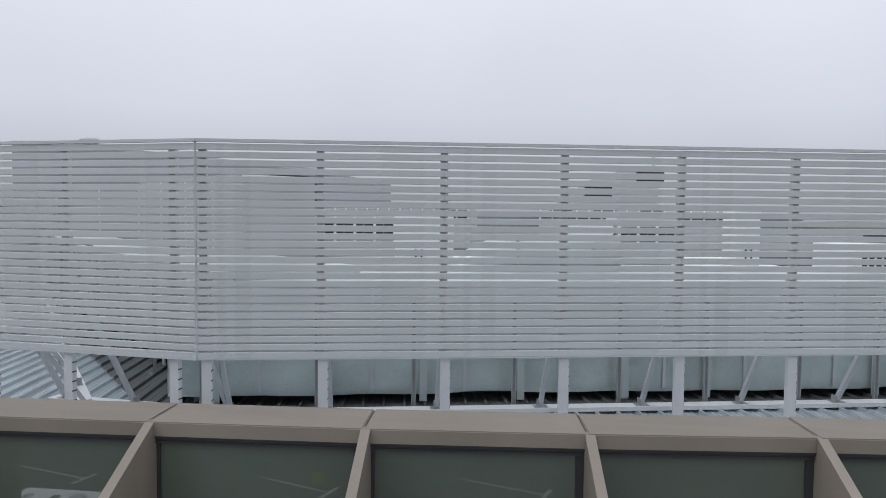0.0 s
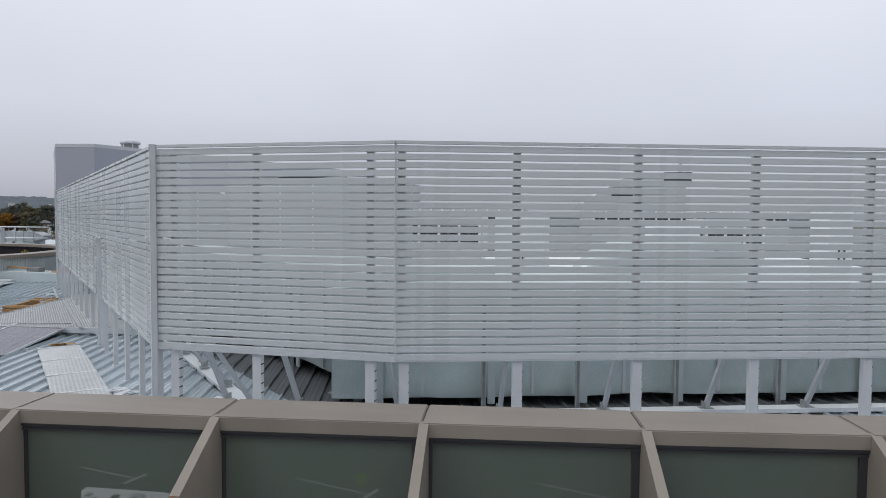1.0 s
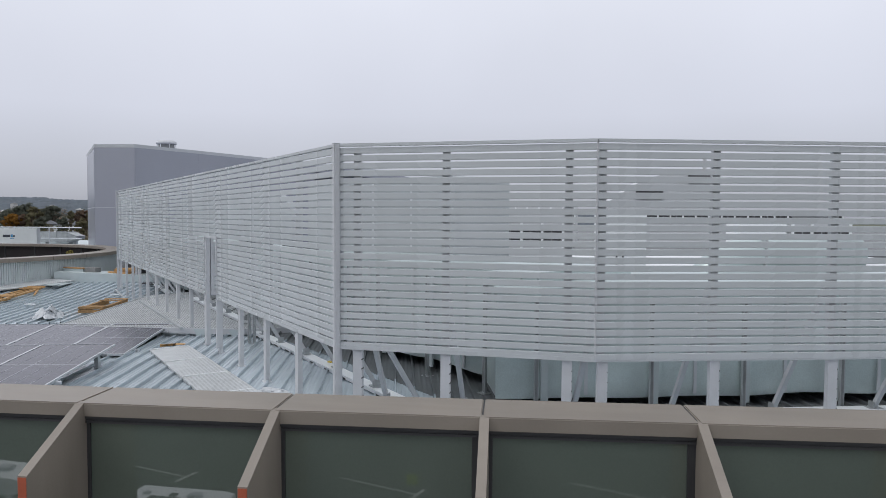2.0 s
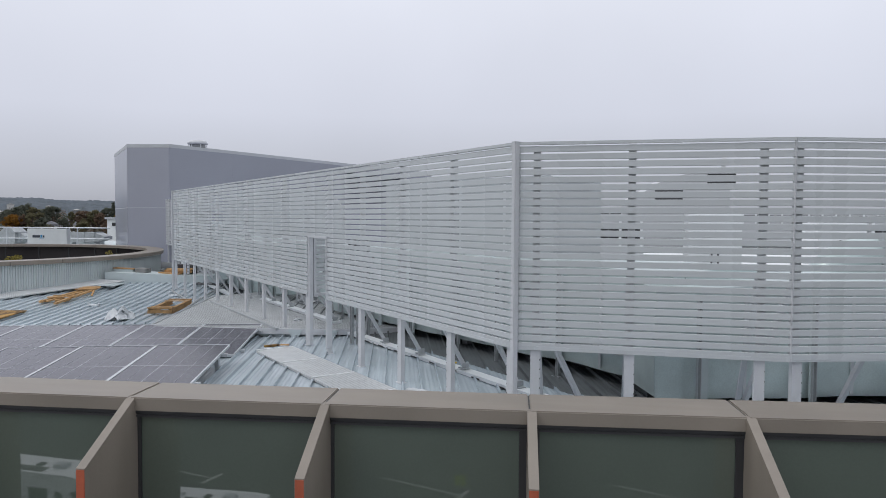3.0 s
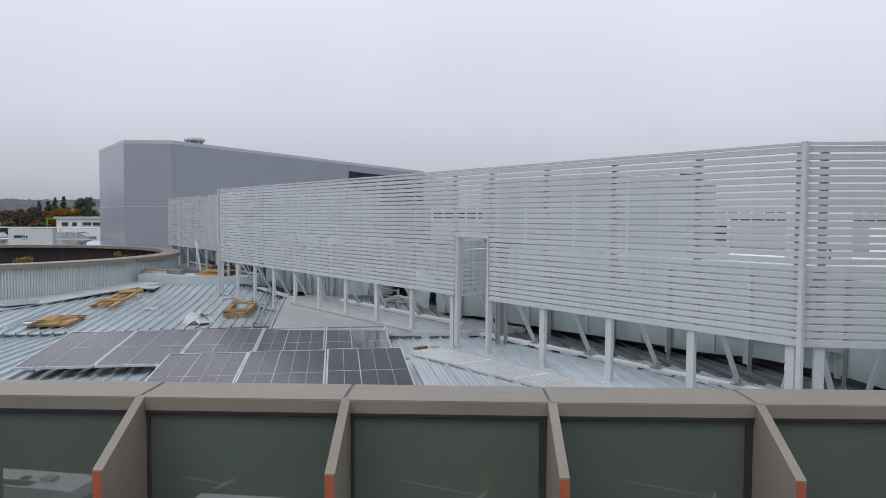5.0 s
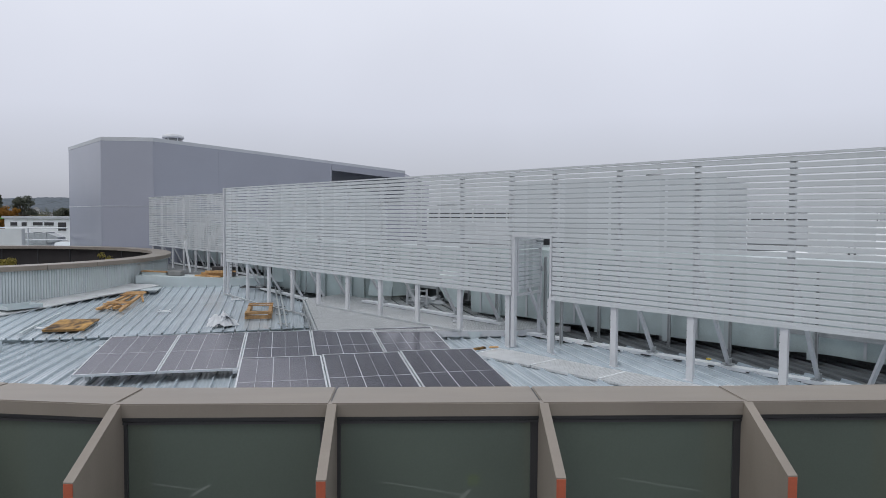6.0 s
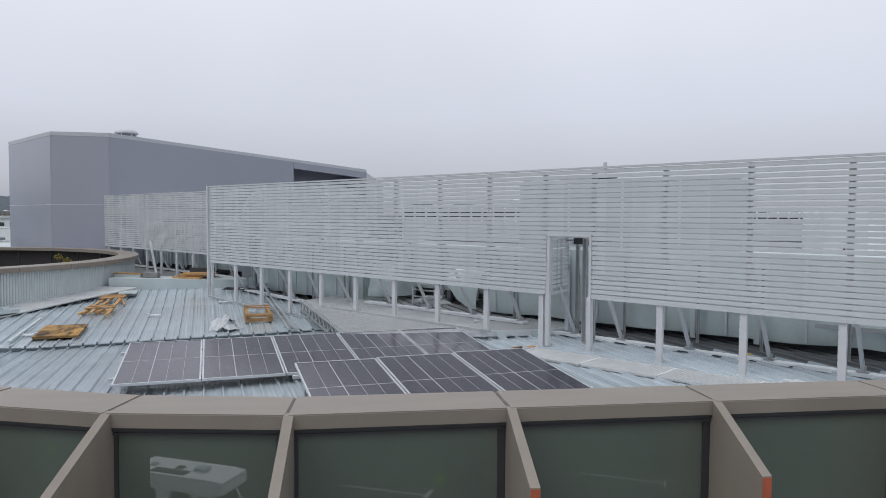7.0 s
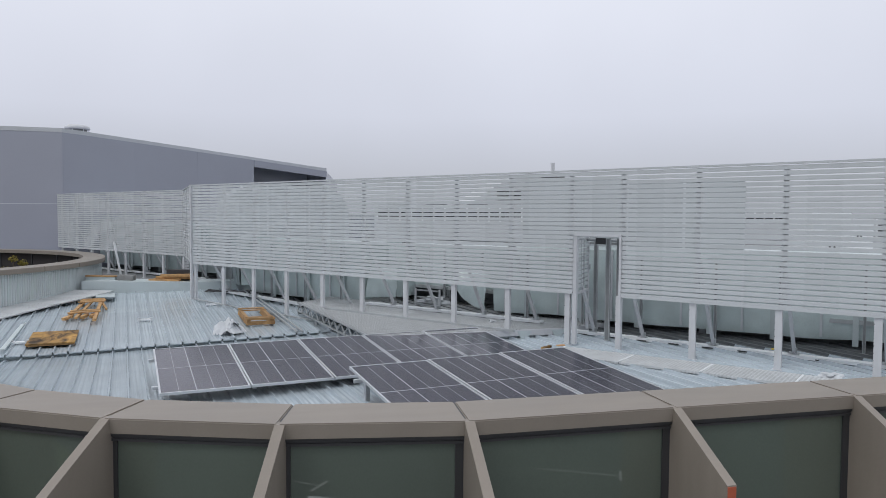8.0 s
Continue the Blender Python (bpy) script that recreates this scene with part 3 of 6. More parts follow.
# ---- round parapet over the courtyard ----
ring = thing("round_parapet", pose(-26.95, 23.9, 13.5), "round clad upstand with taupe coping round a courtyard", "parapet", kind="structure")
inv_r = ring.matrix_world.inverted()


def ring_at(deg, out=0.0):
    c, s_ = math.cos(radians(deg)), math.sin(radians(deg))
    return (-26.95 + (7.85 + out) * c, 23.9 + (7.85 + out) * s_)


def rpart(name, bm, material, label=""):
    bm.transform(inv_r)
    return part(name, bm, material, ring, label)


for i in range(32):
    path = [ring_at(i * 11.25 + 0.06 + j * 11.13 / 5) for j in range(6)]
    bm = bmesh.new()
    sweep(bm, path, [(0.04, 14.535), (0.04, 14.655), (0.03, 14.665), (-0.6, 14.665), (-0.6, 14.55)])
    rpart("coping_panel", bm, M_TAUPE)
bm = bmesh.new()
sweep(bm, [ring_at(i * 3.75) for i in range(96)], [(-0.10, 0.0), (-0.10, 14.55), (-0.2, 14.55), (-0.2, 0.0)], close=True)
rpart("outer_wall", bm, M_DRUM, "pale cladding")
for i in range(0, 667):
    deg = i * 0.54
    if -95 < ((deg + 180) % 360) - 180 < 30 or i % 4 == 0:
        bm = bmesh.new()
        p, q = ring_at(deg, -0.09), ring_at(deg, -0.07)
        n = Vector((q[0] - p[0], q[1] - p[1], 0)).normalized()
        t = Vector((-n.y, n.x, 0))
        v = []
        for z in (13.32, 14.545):
            for o, w in ((-0.032, 0.036), (0.0, 0.019)):
                for sgn in (-1, 1):
                    c = Vector((q[0], q[1], z)) + n * o + t * w * sgn
                    v.append(bm.verts.new(c))
        for f in ((0, 1, 3, 2), (4, 6, 7, 5), (0, 2, 6, 4), (2, 3, 7, 6), (3, 1, 5, 7)):
            bm.faces.new([v[k] for k in f])
        bmesh.ops.recalc_face_normals(bm, faces=bm.faces)
        if -95 < ((deg + 180) % 360) - 180 < 30:
            rpart("rib", bm, M_DRUM)
        else:
            bm.free()
for i in range(32):
    path = [ring_at(i * 11.25 + 0.15 + j * 10.95 / 4) for j in range(5)]
    bm = bmesh.new()
    sweep(bm, path, [(-0.30, 10.0), (-0.30, 14.55), (-0.36, 14.55), (-0.36, 10.0)])
    rpart("glass_pane", bm, M_SMOKE, "dark smoked glass pane")
    p, q = ring_at(i * 11.25, -0.34), ring_at(i * 11.25, -0.40)
    bm = bmesh.new()
    bar(bm, (*p, 10.0), (*p, 14.55), 0.05, 0.10, up=(q[0] - p[0], q[1] - p[1], 0))
    rpart("mullion", bm, M_DARK)
bm = bmesh.new()
prism(bm, [ring_at(i * 7.5, -0.3) for i in range(48)], 9.9, 10.0)
rpart("court_floor", bm, M_ASPHALT)


# ---- foliage ----
def leaf_mat(name, col, vary=0.5):
    """Leaves that let part of the light through."""
    m = mat(name, col, 0.75, vary=0.25, scale=0.8, grain=6, isle=vary, spec=0.2)
    n, l = m.node_tree.nodes, m.node_tree.links
    b = n["Principled BSDF"]
    thin, both = n.new("ShaderNodeBsdfTranslucent"), n.new("ShaderNodeMixShader")
    l.new(b.inputs["Base Color"].links[0].from_socket, thin.inputs["Color"])
    both.inputs[0].default_value = 0.42
    l.new(b.outputs[0], both.inputs[1])
    l.new(thin.outputs[0], both.inputs[2])
    l.new(both.outputs[0], n["Material Output"].inputs["Surface"])
    return m


M_LEAF = leaf_mat("dark_green_leaves", (0.125, 0.135, 0.105), 0.2)
M_LEAF2 = leaf_mat("olive_leaves", (0.17, 0.155, 0.09), 0.2)
M_AUTUMN = leaf_mat("orange_autumn_leaves", (0.27, 0.135, 0.028), 0.3)
M_RUST = leaf_mat("rust_autumn_leaves", (0.20, 0.14, 0.10), 0.2)
M_SHRUB = leaf_mat("yellowing_shrub_leaves", (0.26, 0.22, 0.06), 0.35)
M_BARK = mat("grey_bark", (0.10, 0.08, 0.06), 0.9, vary=0.3, scale=3, bump=0.4)
rnd = random.Random(7)


def leaves(bm, centre, size, count, leaf, up=0.35):
    cx, cy, cz = centre
    for _ in range(count):
        while True:
            x, y, z = (rnd.uniform(-1, 1) for _ in range(3))
            r = x * x + y * y + z * z
            if 0.15 < r < 1:
                break
        p = Vector((cx + x * size[0], cy + y * size[1], cz + z * size[2]))
        a = (Vector((x, y, z + up)).normalized() + Vector((rnd.gauss(0, 0.35), rnd.gauss(0, 0.35), rnd.gauss(0, 0.35)))).normalized()
        b = a.orthogonal().normalized()
        c = a.cross(b)
        k = leaf * rnd.uniform(0.6, 1.4)
        bm.faces.new([bm.verts.new(p + b * k * u + c * k * w) for u, w in ((-1, -0.3), (0.1, -0.7), (1, 0.2), (-0.1, 0.8))])


def tree(x, y, z0, height, spread, material, label, leaf=0.35, clumps=16, per=70, tall=0.6, name="tree", cone=False):
    root = thing(name, pose(x, y, z0), label, "tree")
    bm = bmesh.new()
    k = height * 0.02
    for i in range(6):
        a, b = i / 6 * height * 0.7, (i + 1) / 6 * height * 0.7
        rows = []
        for z, r in ((a, k * (1.1 - i / 6)), (b, k * (1.1 - (i + 1) / 6))):
            rows.append([bm.verts.new((r * math.cos(t * 1.047), r * math.sin(t * 1.047), z)) for t in range(6)])
        for t in range(6):
            bm.faces.new((rows[0][t], rows[0][(t + 1) % 6], rows[1][(t + 1) % 6], rows[1][t]))
    part("trunk", bm, M_BARK, root)
    limbs, crown = bmesh.new(), bmesh.new()
    for i in range(clumps):
        ang, rad = rnd.uniform(0, 6.283), spread * math.sqrt(rnd.uniform(0.02, 0.8))
        sz = spread * rnd.uniform(0.18, 0.40)
        zz = height - sz * 0.75 - spread * 0.8 * (rad / spread) ** 2 - rnd.uniform(0, 1) ** 1.5 * height * tall * 0.6
        if cone:
            u = (i + 0.5) / clumps
            zz, sz, rad = height - 0.4 - u * 8.0, spread * (0.22 + 0.4 * u), spread * (0.1 + 0.9 * u) * math.sqrt(rnd.random())
        c = (rad * math.cos(ang), rad * math.sin(ang), zz)
        leaves(crown, c, (sz, sz, sz * 0.75), per, leaf)
        if i % 2 == 0:
            tube(limbs, (0, 0, height * 0.3 + zz * 0.25), (c[0] * 0.9, c[1] * 0.9, c[2]), k * 0.28, 5)
    part("limb", limbs, M_BARK, root)
    part("crown", crown, material, root)
    return root


tree(-22.7, 28.0, 10.0, 4.66, 0.5, M_SHRUB, "small yellowish courtyard shrub against dark glass", 0.03, 14, 110, name="shrub")
tree(-24.55, 24.83, 10.0, 4.80, 0.45, M_SHRUB, "small olive-green courtyard shrub against dark glass", 0.028, 26, 170, name="shrub")

# ---- neighbouring rooftop beyond the courtyard ----
bm = bmesh.new()
prism(bm, [(-60, 34.4), (-28.6, 34.4), (-29.6, 39.6), (-30, 52), (-60, 52)], 0, 14.05)
tagged(obj("neighbour_roof", bm, M_FLASH), "flat pale roof of the neighbouring block", "roof", kind="structure")
rail = thing("guard_rail", pose(-38, 37.0, 14.05), "galvanised pipe guard rail along the far roof", "railing")
for z in (1.30, 0.68):
    part("rail", tube(bmesh.new(), (-14, 0, z), (9.6, 0, z), 0.03), M_ALU, rail)
for i in range(9):
    part("post", tube(bmesh.new(), (-12 + i * 2.2 + 2.0, 0, 0), (-12 + i * 2.2 + 2.0, 0, 1.30), 0.035), M_ALU, rail)
M_COOLER = mat("off_white_casing", (0.62, 0.64, 0.64), 0.45, vary=0.06, scale=2)
unit = thing("cooler_unit", pose(-30.7, 35.2, 14.05), "white evaporative cooler box with a small dark and blue mark", "cooler")
bm = bmesh.new()
box(bm, -1.18, 1.15, -0.3, 0.0, 0, 1.28)
bmesh.ops.bevel(bm, geom=bm.edges[:], offset=0.02, segments=2, affect="EDGES")
part("casing", bm, M_COOLER, unit)
M_INK = mat("dark_ink", (0.03, 0.035, 0.05), 0.5)
M_BLUE = mat("blue_ink", (0.03, 0.22, 0.42), 0.5)
for x0, x1, z0, z1, mm in ((-0.86, -0.42, 0.80, 0.93, M_INK), (-0.39, -0.28, 0.80, 0.95, M_BLUE), (-0.25, -0.16, 0.80, 0.92, M_INK), (-0.45, -0.2, 0.72, 0.75, M_BLUE)):
    bm = bmesh.new()
    box(bm, x0, x1, -0.306, -0.298, z0, z1)
    part("mark", bm, mm, unit)


def duct_run(x0, x1, y, z0, z1, taper):
    root = thing("roof_duct", pose((x0 + x1) / 2, y, 14.05), "galvanised sheet-metal duct with a tapered end", "duct")
    h = (x1 - x0) / 2
    bm = bmesh.new()
    zm = (z0 + z1) / 2
    outline = [(-h, z0), (h - taper, z0), (h, zm - 0.10), (h, zm + 0.06), (h - taper, z1), (-h, z1)]
    f = [bm.verts.new((x, -0.3, z)) for x, z in outline]
    g = [bm.verts.new((x, 0.5, z)) for x, z in outline]
    bm.faces.new(f)
    bm.faces.new(g[::-1])
    for i in range(6):
        j = (i + 1) % 6
        bm.faces.new((f[i], g[i], g[j], f[j]))
    bmesh.ops.recalc_face_normals(bm, faces=bm.faces)
    part("casing", bm, M_GALV, root)
    for x in (-h + 0.1, 0, h - taper):
        bm = bmesh.new()
        box(bm, x - 0.02, x + 0.02, -0.33, 0.53, z0 - 0.03, z1 + 0.03)
        part("flange", bm, M_GALV, root)
    for x in (-h * 0.7, h * 0.5):
        bm = bmesh.new()
        box(bm, x - 0.03, x + 0.03, -0.1, 0.2, 0, z0)
        part("leg", bm, M_GALV, root)
    return root


duct_run(-31.8, -29.3, 38.1, 0.45, 1.02, 0.6)
left_duct = duct_run(-38.5, -34.3, 38.1, 0.42, 0.98, 0.3)
bm = bmesh.new()
prism(bm, [(-0.48, -0.3), (-0.2, -0.55), (0.2, -0.55), (0.48, -0.3), (0.48, 0.3), (0.2, 0.55), (-0.2, 0.55), (-0.48, 0.3)], -0.45, 0.5)
bm.transform(pose(1.15, 0, 0.72) @ Matrix.Rotation(radians(90), 4, "X"))
part("transition", bm, M_GALV, left_duct, "many-sided transition piece")
bm = bmesh.new()
box(bm, -60, -30.2, 39.0, 39.2, 14.05, 14.62)
tagged(obj("wall_low", bm, M_DRUM), "low corrugated wall on the far roof", "wall", kind="structure")

# ---- town beyond: white block, houses, trees, hills ----
def block(x, y, w, d, h, rot, label, material, windows, name="apartment_block"):
    root = thing(name, pose(x, y, 0, 0, 0, rot), label, "building")
    bm = bmesh.new()
    box(bm, -w / 2, w / 2, 0, d, 0, h)
    part("wall", bm, material, root)
    bm = bmesh.new()
    box(bm, -w / 2 - 0.2, w / 2 + 0.2, -0.2, d + 0.2, h, h + 0.25)
    part("roof", bm, M_TRIM, root)
    for wx, wz, ww, wh in windows:
        bm = bmesh.new()
        box(bm, wx - ww / 2, wx + ww / 2, -0.06, 0.05, wz, wz + wh)
        win = part("window", bm, M_DARK, root)
        part("sill", box(bmesh.new(), wx - ww / 2 - 0.04, wx + ww / 2 + 0.04, -0.08, 0.05, wz - 0.04, wz), M_WHITE, win)
    return root


block(-42.6, 78, 25.2, 12, 15.6, 0, "long white flat-roofed block with dark windows", M_WHITE, [(-11.6, 14.8, 0.7, 0.4), (-10.5, 14.8, 0.5, 0.4), (-9.05, 14.85, 1.0, 0.36), (-7.84, 14.85, 1.0, 0.36), (-6.45, 14.3, 0.85, 0.9)] + [(-5.0 + i * 1.55, 14.8, 1.0, 0.4) for i in range(10)])
M_GREEN = mat("bright_green_paint", (0.10, 0.33, 0.04), 0.5)
gate = thing("green_frame", pose(-108.9, 172.1, 0, 0, 0, 31), "bright green steel portal frame", "frame")
for x in (-4.4, 3.2):
    part("upright", box(bmesh.new(), x - 0.2, x + 0.2, -0.15, 0.15, 0, 15.0), M_GREEN, gate)
part("beam", box(bmesh.new(), -4.6, 3.4, -0.16, 0.16, 14.95, 15.35), M_GREEN, gate)

M_TILE = mat("terracotta_roof", (0.22, 0.10, 0.07), 0.8, vary=0.2, scale=0.5)
M_SLATE = mat("grey_roof", (0.13, 0.135, 0.15), 0.7, vary=0.2, scale=0.5)


def far_house(x, y, w, d, h, rot, roof_mat, label):
    root = thing("house", pose(x, y, 0, 0, 0, rot), label, "house", "houses in the suburb")
    part("wall", box(bmesh.new(), -w / 2, w / 2, -d / 2, d / 2, 0, h), M_WHITE if rnd.random() < 0.5 else M_TAUPE, root)
    bm = bmesh.new()
    e = 0.5
    v = [bm.verts.new(c) for c in ((-w / 2 - e, -d / 2 - e, h), (w / 2 + e, -d / 2 - e, h), (w / 2 + e, d / 2 + e, h), (-w / 2 - e, d / 2 + e, h), (-w / 4, 0, h + d * 0.32), (w / 4, 0, h + d * 0.32))]
    for f in ((0, 1, 5, 4), (1, 2, 5), (2, 3, 4, 5), (3, 0, 4), (3, 2, 1, 0)):
        bm.faces.new([v[i] for i in f])
    part("roof", bm, roof_mat, root)
    for x in (-w * 0.25, w * 0.25):
        part("window", box(bmesh.new(), x - 0.7, x + 0.7, -d / 2 - 0.05, -d / 2 + 0.02, h - 1.9, h - 0.7), M_DARK, root)


def hill_z(x, y):
    r = math.hypot(x, y)
    k = min(max((r - 260) / 900, 0), 1)
    n = noise.noise((x * 0.0016, y * 0.0016, 3.1)) * 0.5 + noise.noise((x * 0.005, y * 0.005, 1.7)) * 0.12
    west = min(max((math.degrees(math.atan2(-x, y)) - 7) / 9, 0), 1)
    return k ** 1.4 * (43 + 34 * n) * (0.4 + 0.6 * west)


for x, y, w, h, rot, roof_mat in ((-168.6, 229, 8, 12.4, 35, M_SLATE), (-172.5, 226, 5, 12.8, 120, M_SLATE), (-188.3, 235.5, 9, 12.2, 60, M_TILE), (-195, 285, 9, 13, 20, M_TILE), (-238, 311, 10, 14, 40, M_TILE), (-227, 322, 10, 14, 70, M_SLATE)):
    far_house(x, y, w, w * 0.75, h, rot, roof_mat, "suburban house with a hipped roof among trees")

KIND = {M_LEAF: "dark green suburban tree", M_LEAF2: "olive green suburban tree", M_AUTUMN: "orange autumn tree among houses", M_RUST: "brown autumn tree among houses"}
for x, y, h, sp, mm in (
    (-223.4, 267.6, 19.7, 3.0, M_LEAF),
    (-215.7, 263.2, 20.1, 3.2, M_LEAF),
    (-214.9, 268.3, 21.6, 2.8, M_LEAF),
    (-207.8, 263.9, 20.1, 2.3, M_LEAF2),
    (-179.3, 216.2, 16.8, 2.2, M_AUTUMN),
    (-177.5, 218.3, 16.6, 1.7, M_RUST),
    (-172.9, 216.7, 16.6, 1.3, M_LEAF2),
    (-167.7, 215.2, 15.8, 2.0, M_LEAF),
    (-193.7, 255.1, 20.6, 2.6, M_LEAF),
    (-217.9, 283.1, 19.2, 2.2, M_LEAF2),
    (-162.3, 222.7, 17.4, 0.7, M_LEAF2),
    (-176.3, 246.5, 17.7, 1.3, M_RUST),
    (-176.6, 251.5, 18.4, 1.9, M_RUST),
    (-171.7, 248.9, 18.6, 2.1, M_LEAF2),
    (-164.8, 242.5, 17.5, 1.4, M_RUST),
    (-171.3, 257.0, 19.5, 2.0, M_LEAF),
    (-174.4, 266.8, 17.6, 1.8, M_LEAF2),
    (-183.5, 286.1, 22.1, 1.7, M_LEAF),
    (-180.6, 286.3, 23.6, 1.5, M_LEAF),
    (-179.8, 291.4, 24.2, 1.6, M_LEAF),
    (-185.4, 283.0, 22.0, 1.5, M_LEAF),
    (-154.8, 263.1, 23.9, 3.0, M_LEAF),
    (-121.2, 224.3, 18.8, 2.4, M_LEAF),
    (-156.2, 243.3, 17.9, 1.9, M_AUTUMN),
    (-149.8, 238.8, 19.3, 3.0, M_AUTUMN),
    (-147.1, 241.0, 19.5, 3.0, M_AUTUMN),
    (-156.3, 210.1, 15.5, 1.4, M_LEAF),
    (-151.6, 213.5, 15.3, 1.8, M_LEAF2),
    (-144.7, 217.1, 15.1, 1.8, M_RUST),
):
    slim = h >= 22 and sp < 2
    tree(x, y, 0, h, sp * (1.3 if slim else 1.35), mm, "tall dark conifer among suburban houses" if slim else KIND[mm], 0.15, 40 if slim else 38, 260, tall=0.4, cone=slim)
woods, woods2, woods3 = bmesh.new(), bmesh.new(), bmesh.new()
for i in range(900):
    d = 175 + 420 * (i / 900) ** 1.2
    ang = rnd.uniform(17, 45)
    x, y = -d * math.sin(radians(ang)) - 7, d * math.cos(radians(ang))
    top = rnd.uniform(8, 14)
    wide = rnd.uniform(2.6, 4.6)
    k = rnd.random()
    leaves(woods if k < 0.55 else woods2 if k < 0.75 else woods3, (x, y, hill_z(x, y) + top * 0.55), (wide, wide, top * 0.45), 190, 0.14 + d / 2200)
tagged(obj("far_woods", woods, M_LEAF), "dark green trees scattered over the far suburb", "woods", kind="stuff")
tagged(obj("autumn_woods", woods2, M_RUST), "brown autumn trees scattered over the far suburb", "woods", kind="stuff")
tagged(obj("olive_woods", woods3, M_LEAF2), "olive green trees scattered over the far suburb", "woods", kind="stuff")
# woodland colour with the blue of distance haze mixed in
M_HILL = mat("hazy_wooded_hill", (0.070, 0.088, 0.106), 0.95, vary=0.5, scale=0.11, grain=0.6, bump=0.0)
ANGLES = [-20 + j for j in range(35)] + [15 + 0.08 * j for j in range(400)] + [47 + j for j in range(24)]
bm = bmesh.new()
grid = []
for i in range(96):
    d = 240 * 1.0195 ** i
    row = []
    for ang in ANGLES:
        x, y = -d * math.sin(radians(ang)), d * math.cos(radians(ang))
        near = noise.voronoi((x / 4, y / 4, 0.5))[0][0]
        canopy = 1.5 * max(1 - near * near * 1.6, 0) + 0.8 * noise.noise((x / 3, y / 3, 2.5)) + 3 * noise.noise((x / 30, y / 30, 4.5))
        row.append(bm.verts.new((x, y, hill_z(x, y) + canopy * min(max((d - 260) / 300, 0), 1) - 0.4)))
    grid.append(row)
for p, q in zip(grid, grid[1:]):
    for j in range(len(ANGLES) - 1):
        bm.faces.new((p[j], p[j + 1], q[j + 1], q[j]))
bmesh.ops.recalc_face_normals(bm, faces=bm.faces)
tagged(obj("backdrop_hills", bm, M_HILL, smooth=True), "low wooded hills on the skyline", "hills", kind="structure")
town = bmesh.new()
for i in range(60):
    d, ang = rnd.uniform(330, 850), rnd.uniform(17, 45)
    x, y = -d * math.sin(radians(ang)) - 7, d * math.cos(radians(ang))
    z, w, h = hill_z(x, y), rnd.uniform(1.0, 2.2), rnd.uniform(6, 8)
    box(town, x - w, x + w, y - 3, y + 3, z, z + h - 1.5)
    v = [town.verts.new(c) for c in ((x - w - 0.4, y - 3.4, z + h - 1.5), (x + w + 0.4, y - 3.4, z + h - 1.5), (x + w + 0.4, y + 3.4, z + h - 1.5), (x - w - 0.4, y + 3.4, z + h - 1.5), (x, y, z + h))]
    for f in ((0, 1, 4), (1, 2, 4), (2, 3, 4), (3, 0, 4)):
        town.faces.new([v[k] for k in f])
tagged(obj("far_town", town, mat("far_house_walls", (0.36, 0.35, 0.34), 0.8, vary=0.2, scale=0.1, isle=0.55)), "small pale houses scattered over the far slope", "houses", kind="stuff")

# ---- car park behind the flight, seen mirrored in the glass ----
bm = bmesh.new()
box(bm, -70, 40, -75, -8, -0.1, 0.03)
tagged(obj("car_park", bm, M_ASPHALT), "dark asphalt car park with white markings", "road", kind="structure")
M_PAINT = mat("white_road_paint", (0.34, 0.35, 0.33), 0.7, vary=0.2, scale=2)
for x, y, rot in ((-9.6, -30, 25), (-25, -31, 20), (5, -30, 28)):
    line = thing("road_marking", pose(x, y, 0.034, 0, 0, rot), "white painted bay line on asphalt", "road marking", "road markings")
    part("stem", box(bmesh.new(), -2.6, 2.6, -0.07, 0.07, 0, 0.004), M_PAINT, line)
    part("head", box(bmesh.new(), 2.6, 2.85, -0.9, 0.9, 0, 0.004), M_PAINT, line)
camper = thing("motorhome", pose(-29.6, -23.2, 0.03, 0, 0, 8) @ Matrix.Scale(0.92, 4), "white motorhome with grey swoosh stripes, parked", "motorhome", "parked motorhomes")
bm = bmesh.new()
outline = [(-3.3, 0.45), (2.2, 0.45), (3.3, 0.5), (3.4, 1.1), (2.6, 1.35), (2.2, 2.1), (3.0, 2.35), (2.9, 2.95), (2.2, 3.05), (-3.3, 3.05)]
f = [bm.verts.new((x, -1.15, z)) for x, z in outline]
g = [bm.verts.new((x, 1.15, z)) for x, z in outline]
bm.faces.new(f)
bm.faces.new(g[::-1])
for i in range(len(outline)):
    j = (i + 1) % len(outline)
    bm.faces.new((f[i], g[i], g[j], f[j]))
bmesh.ops.recalc_face_normals(bm, faces=bm.faces)
part("body", bm, M_WHITE, camper)
for y in (-1.17, 1.15):
    for x0, x1, z0, z1 in ((-2.6, -1.4, 1.6, 2.2), (-0.4, 0.9, 1.6, 2.2), (1.4, 1.9, 1.5, 2.1)):
        part("window", box(bmesh.new(), x0, x1, y, y + 0.02, z0, z1), M_DARK, camper)
    for k in range(3):
        bm = bmesh.new()
        bar(bm, (-3.2, y + 0.01, 0.8 + k * 0.2), (1.6, y + 0.01, 1.25 + k * 0.25), 0.02, 0.08)
        part("stripe", bm, M_GALV, camper)
for x in (-2.0, 2.4):
    for y in (-1.0, 1.0):
        wheel = part("wheel", tube(bmesh.new(), (x, y - 0.11, 0.34), (x, y + 0.11, 0.34), 0.34, 18), M_DARK, camper)
        part("rim", tube(bmesh.new(), (x, y - 0.118, 0.34), (x, y + 0.118, 0.34), 0.2, 14), M_ALU, wheel)
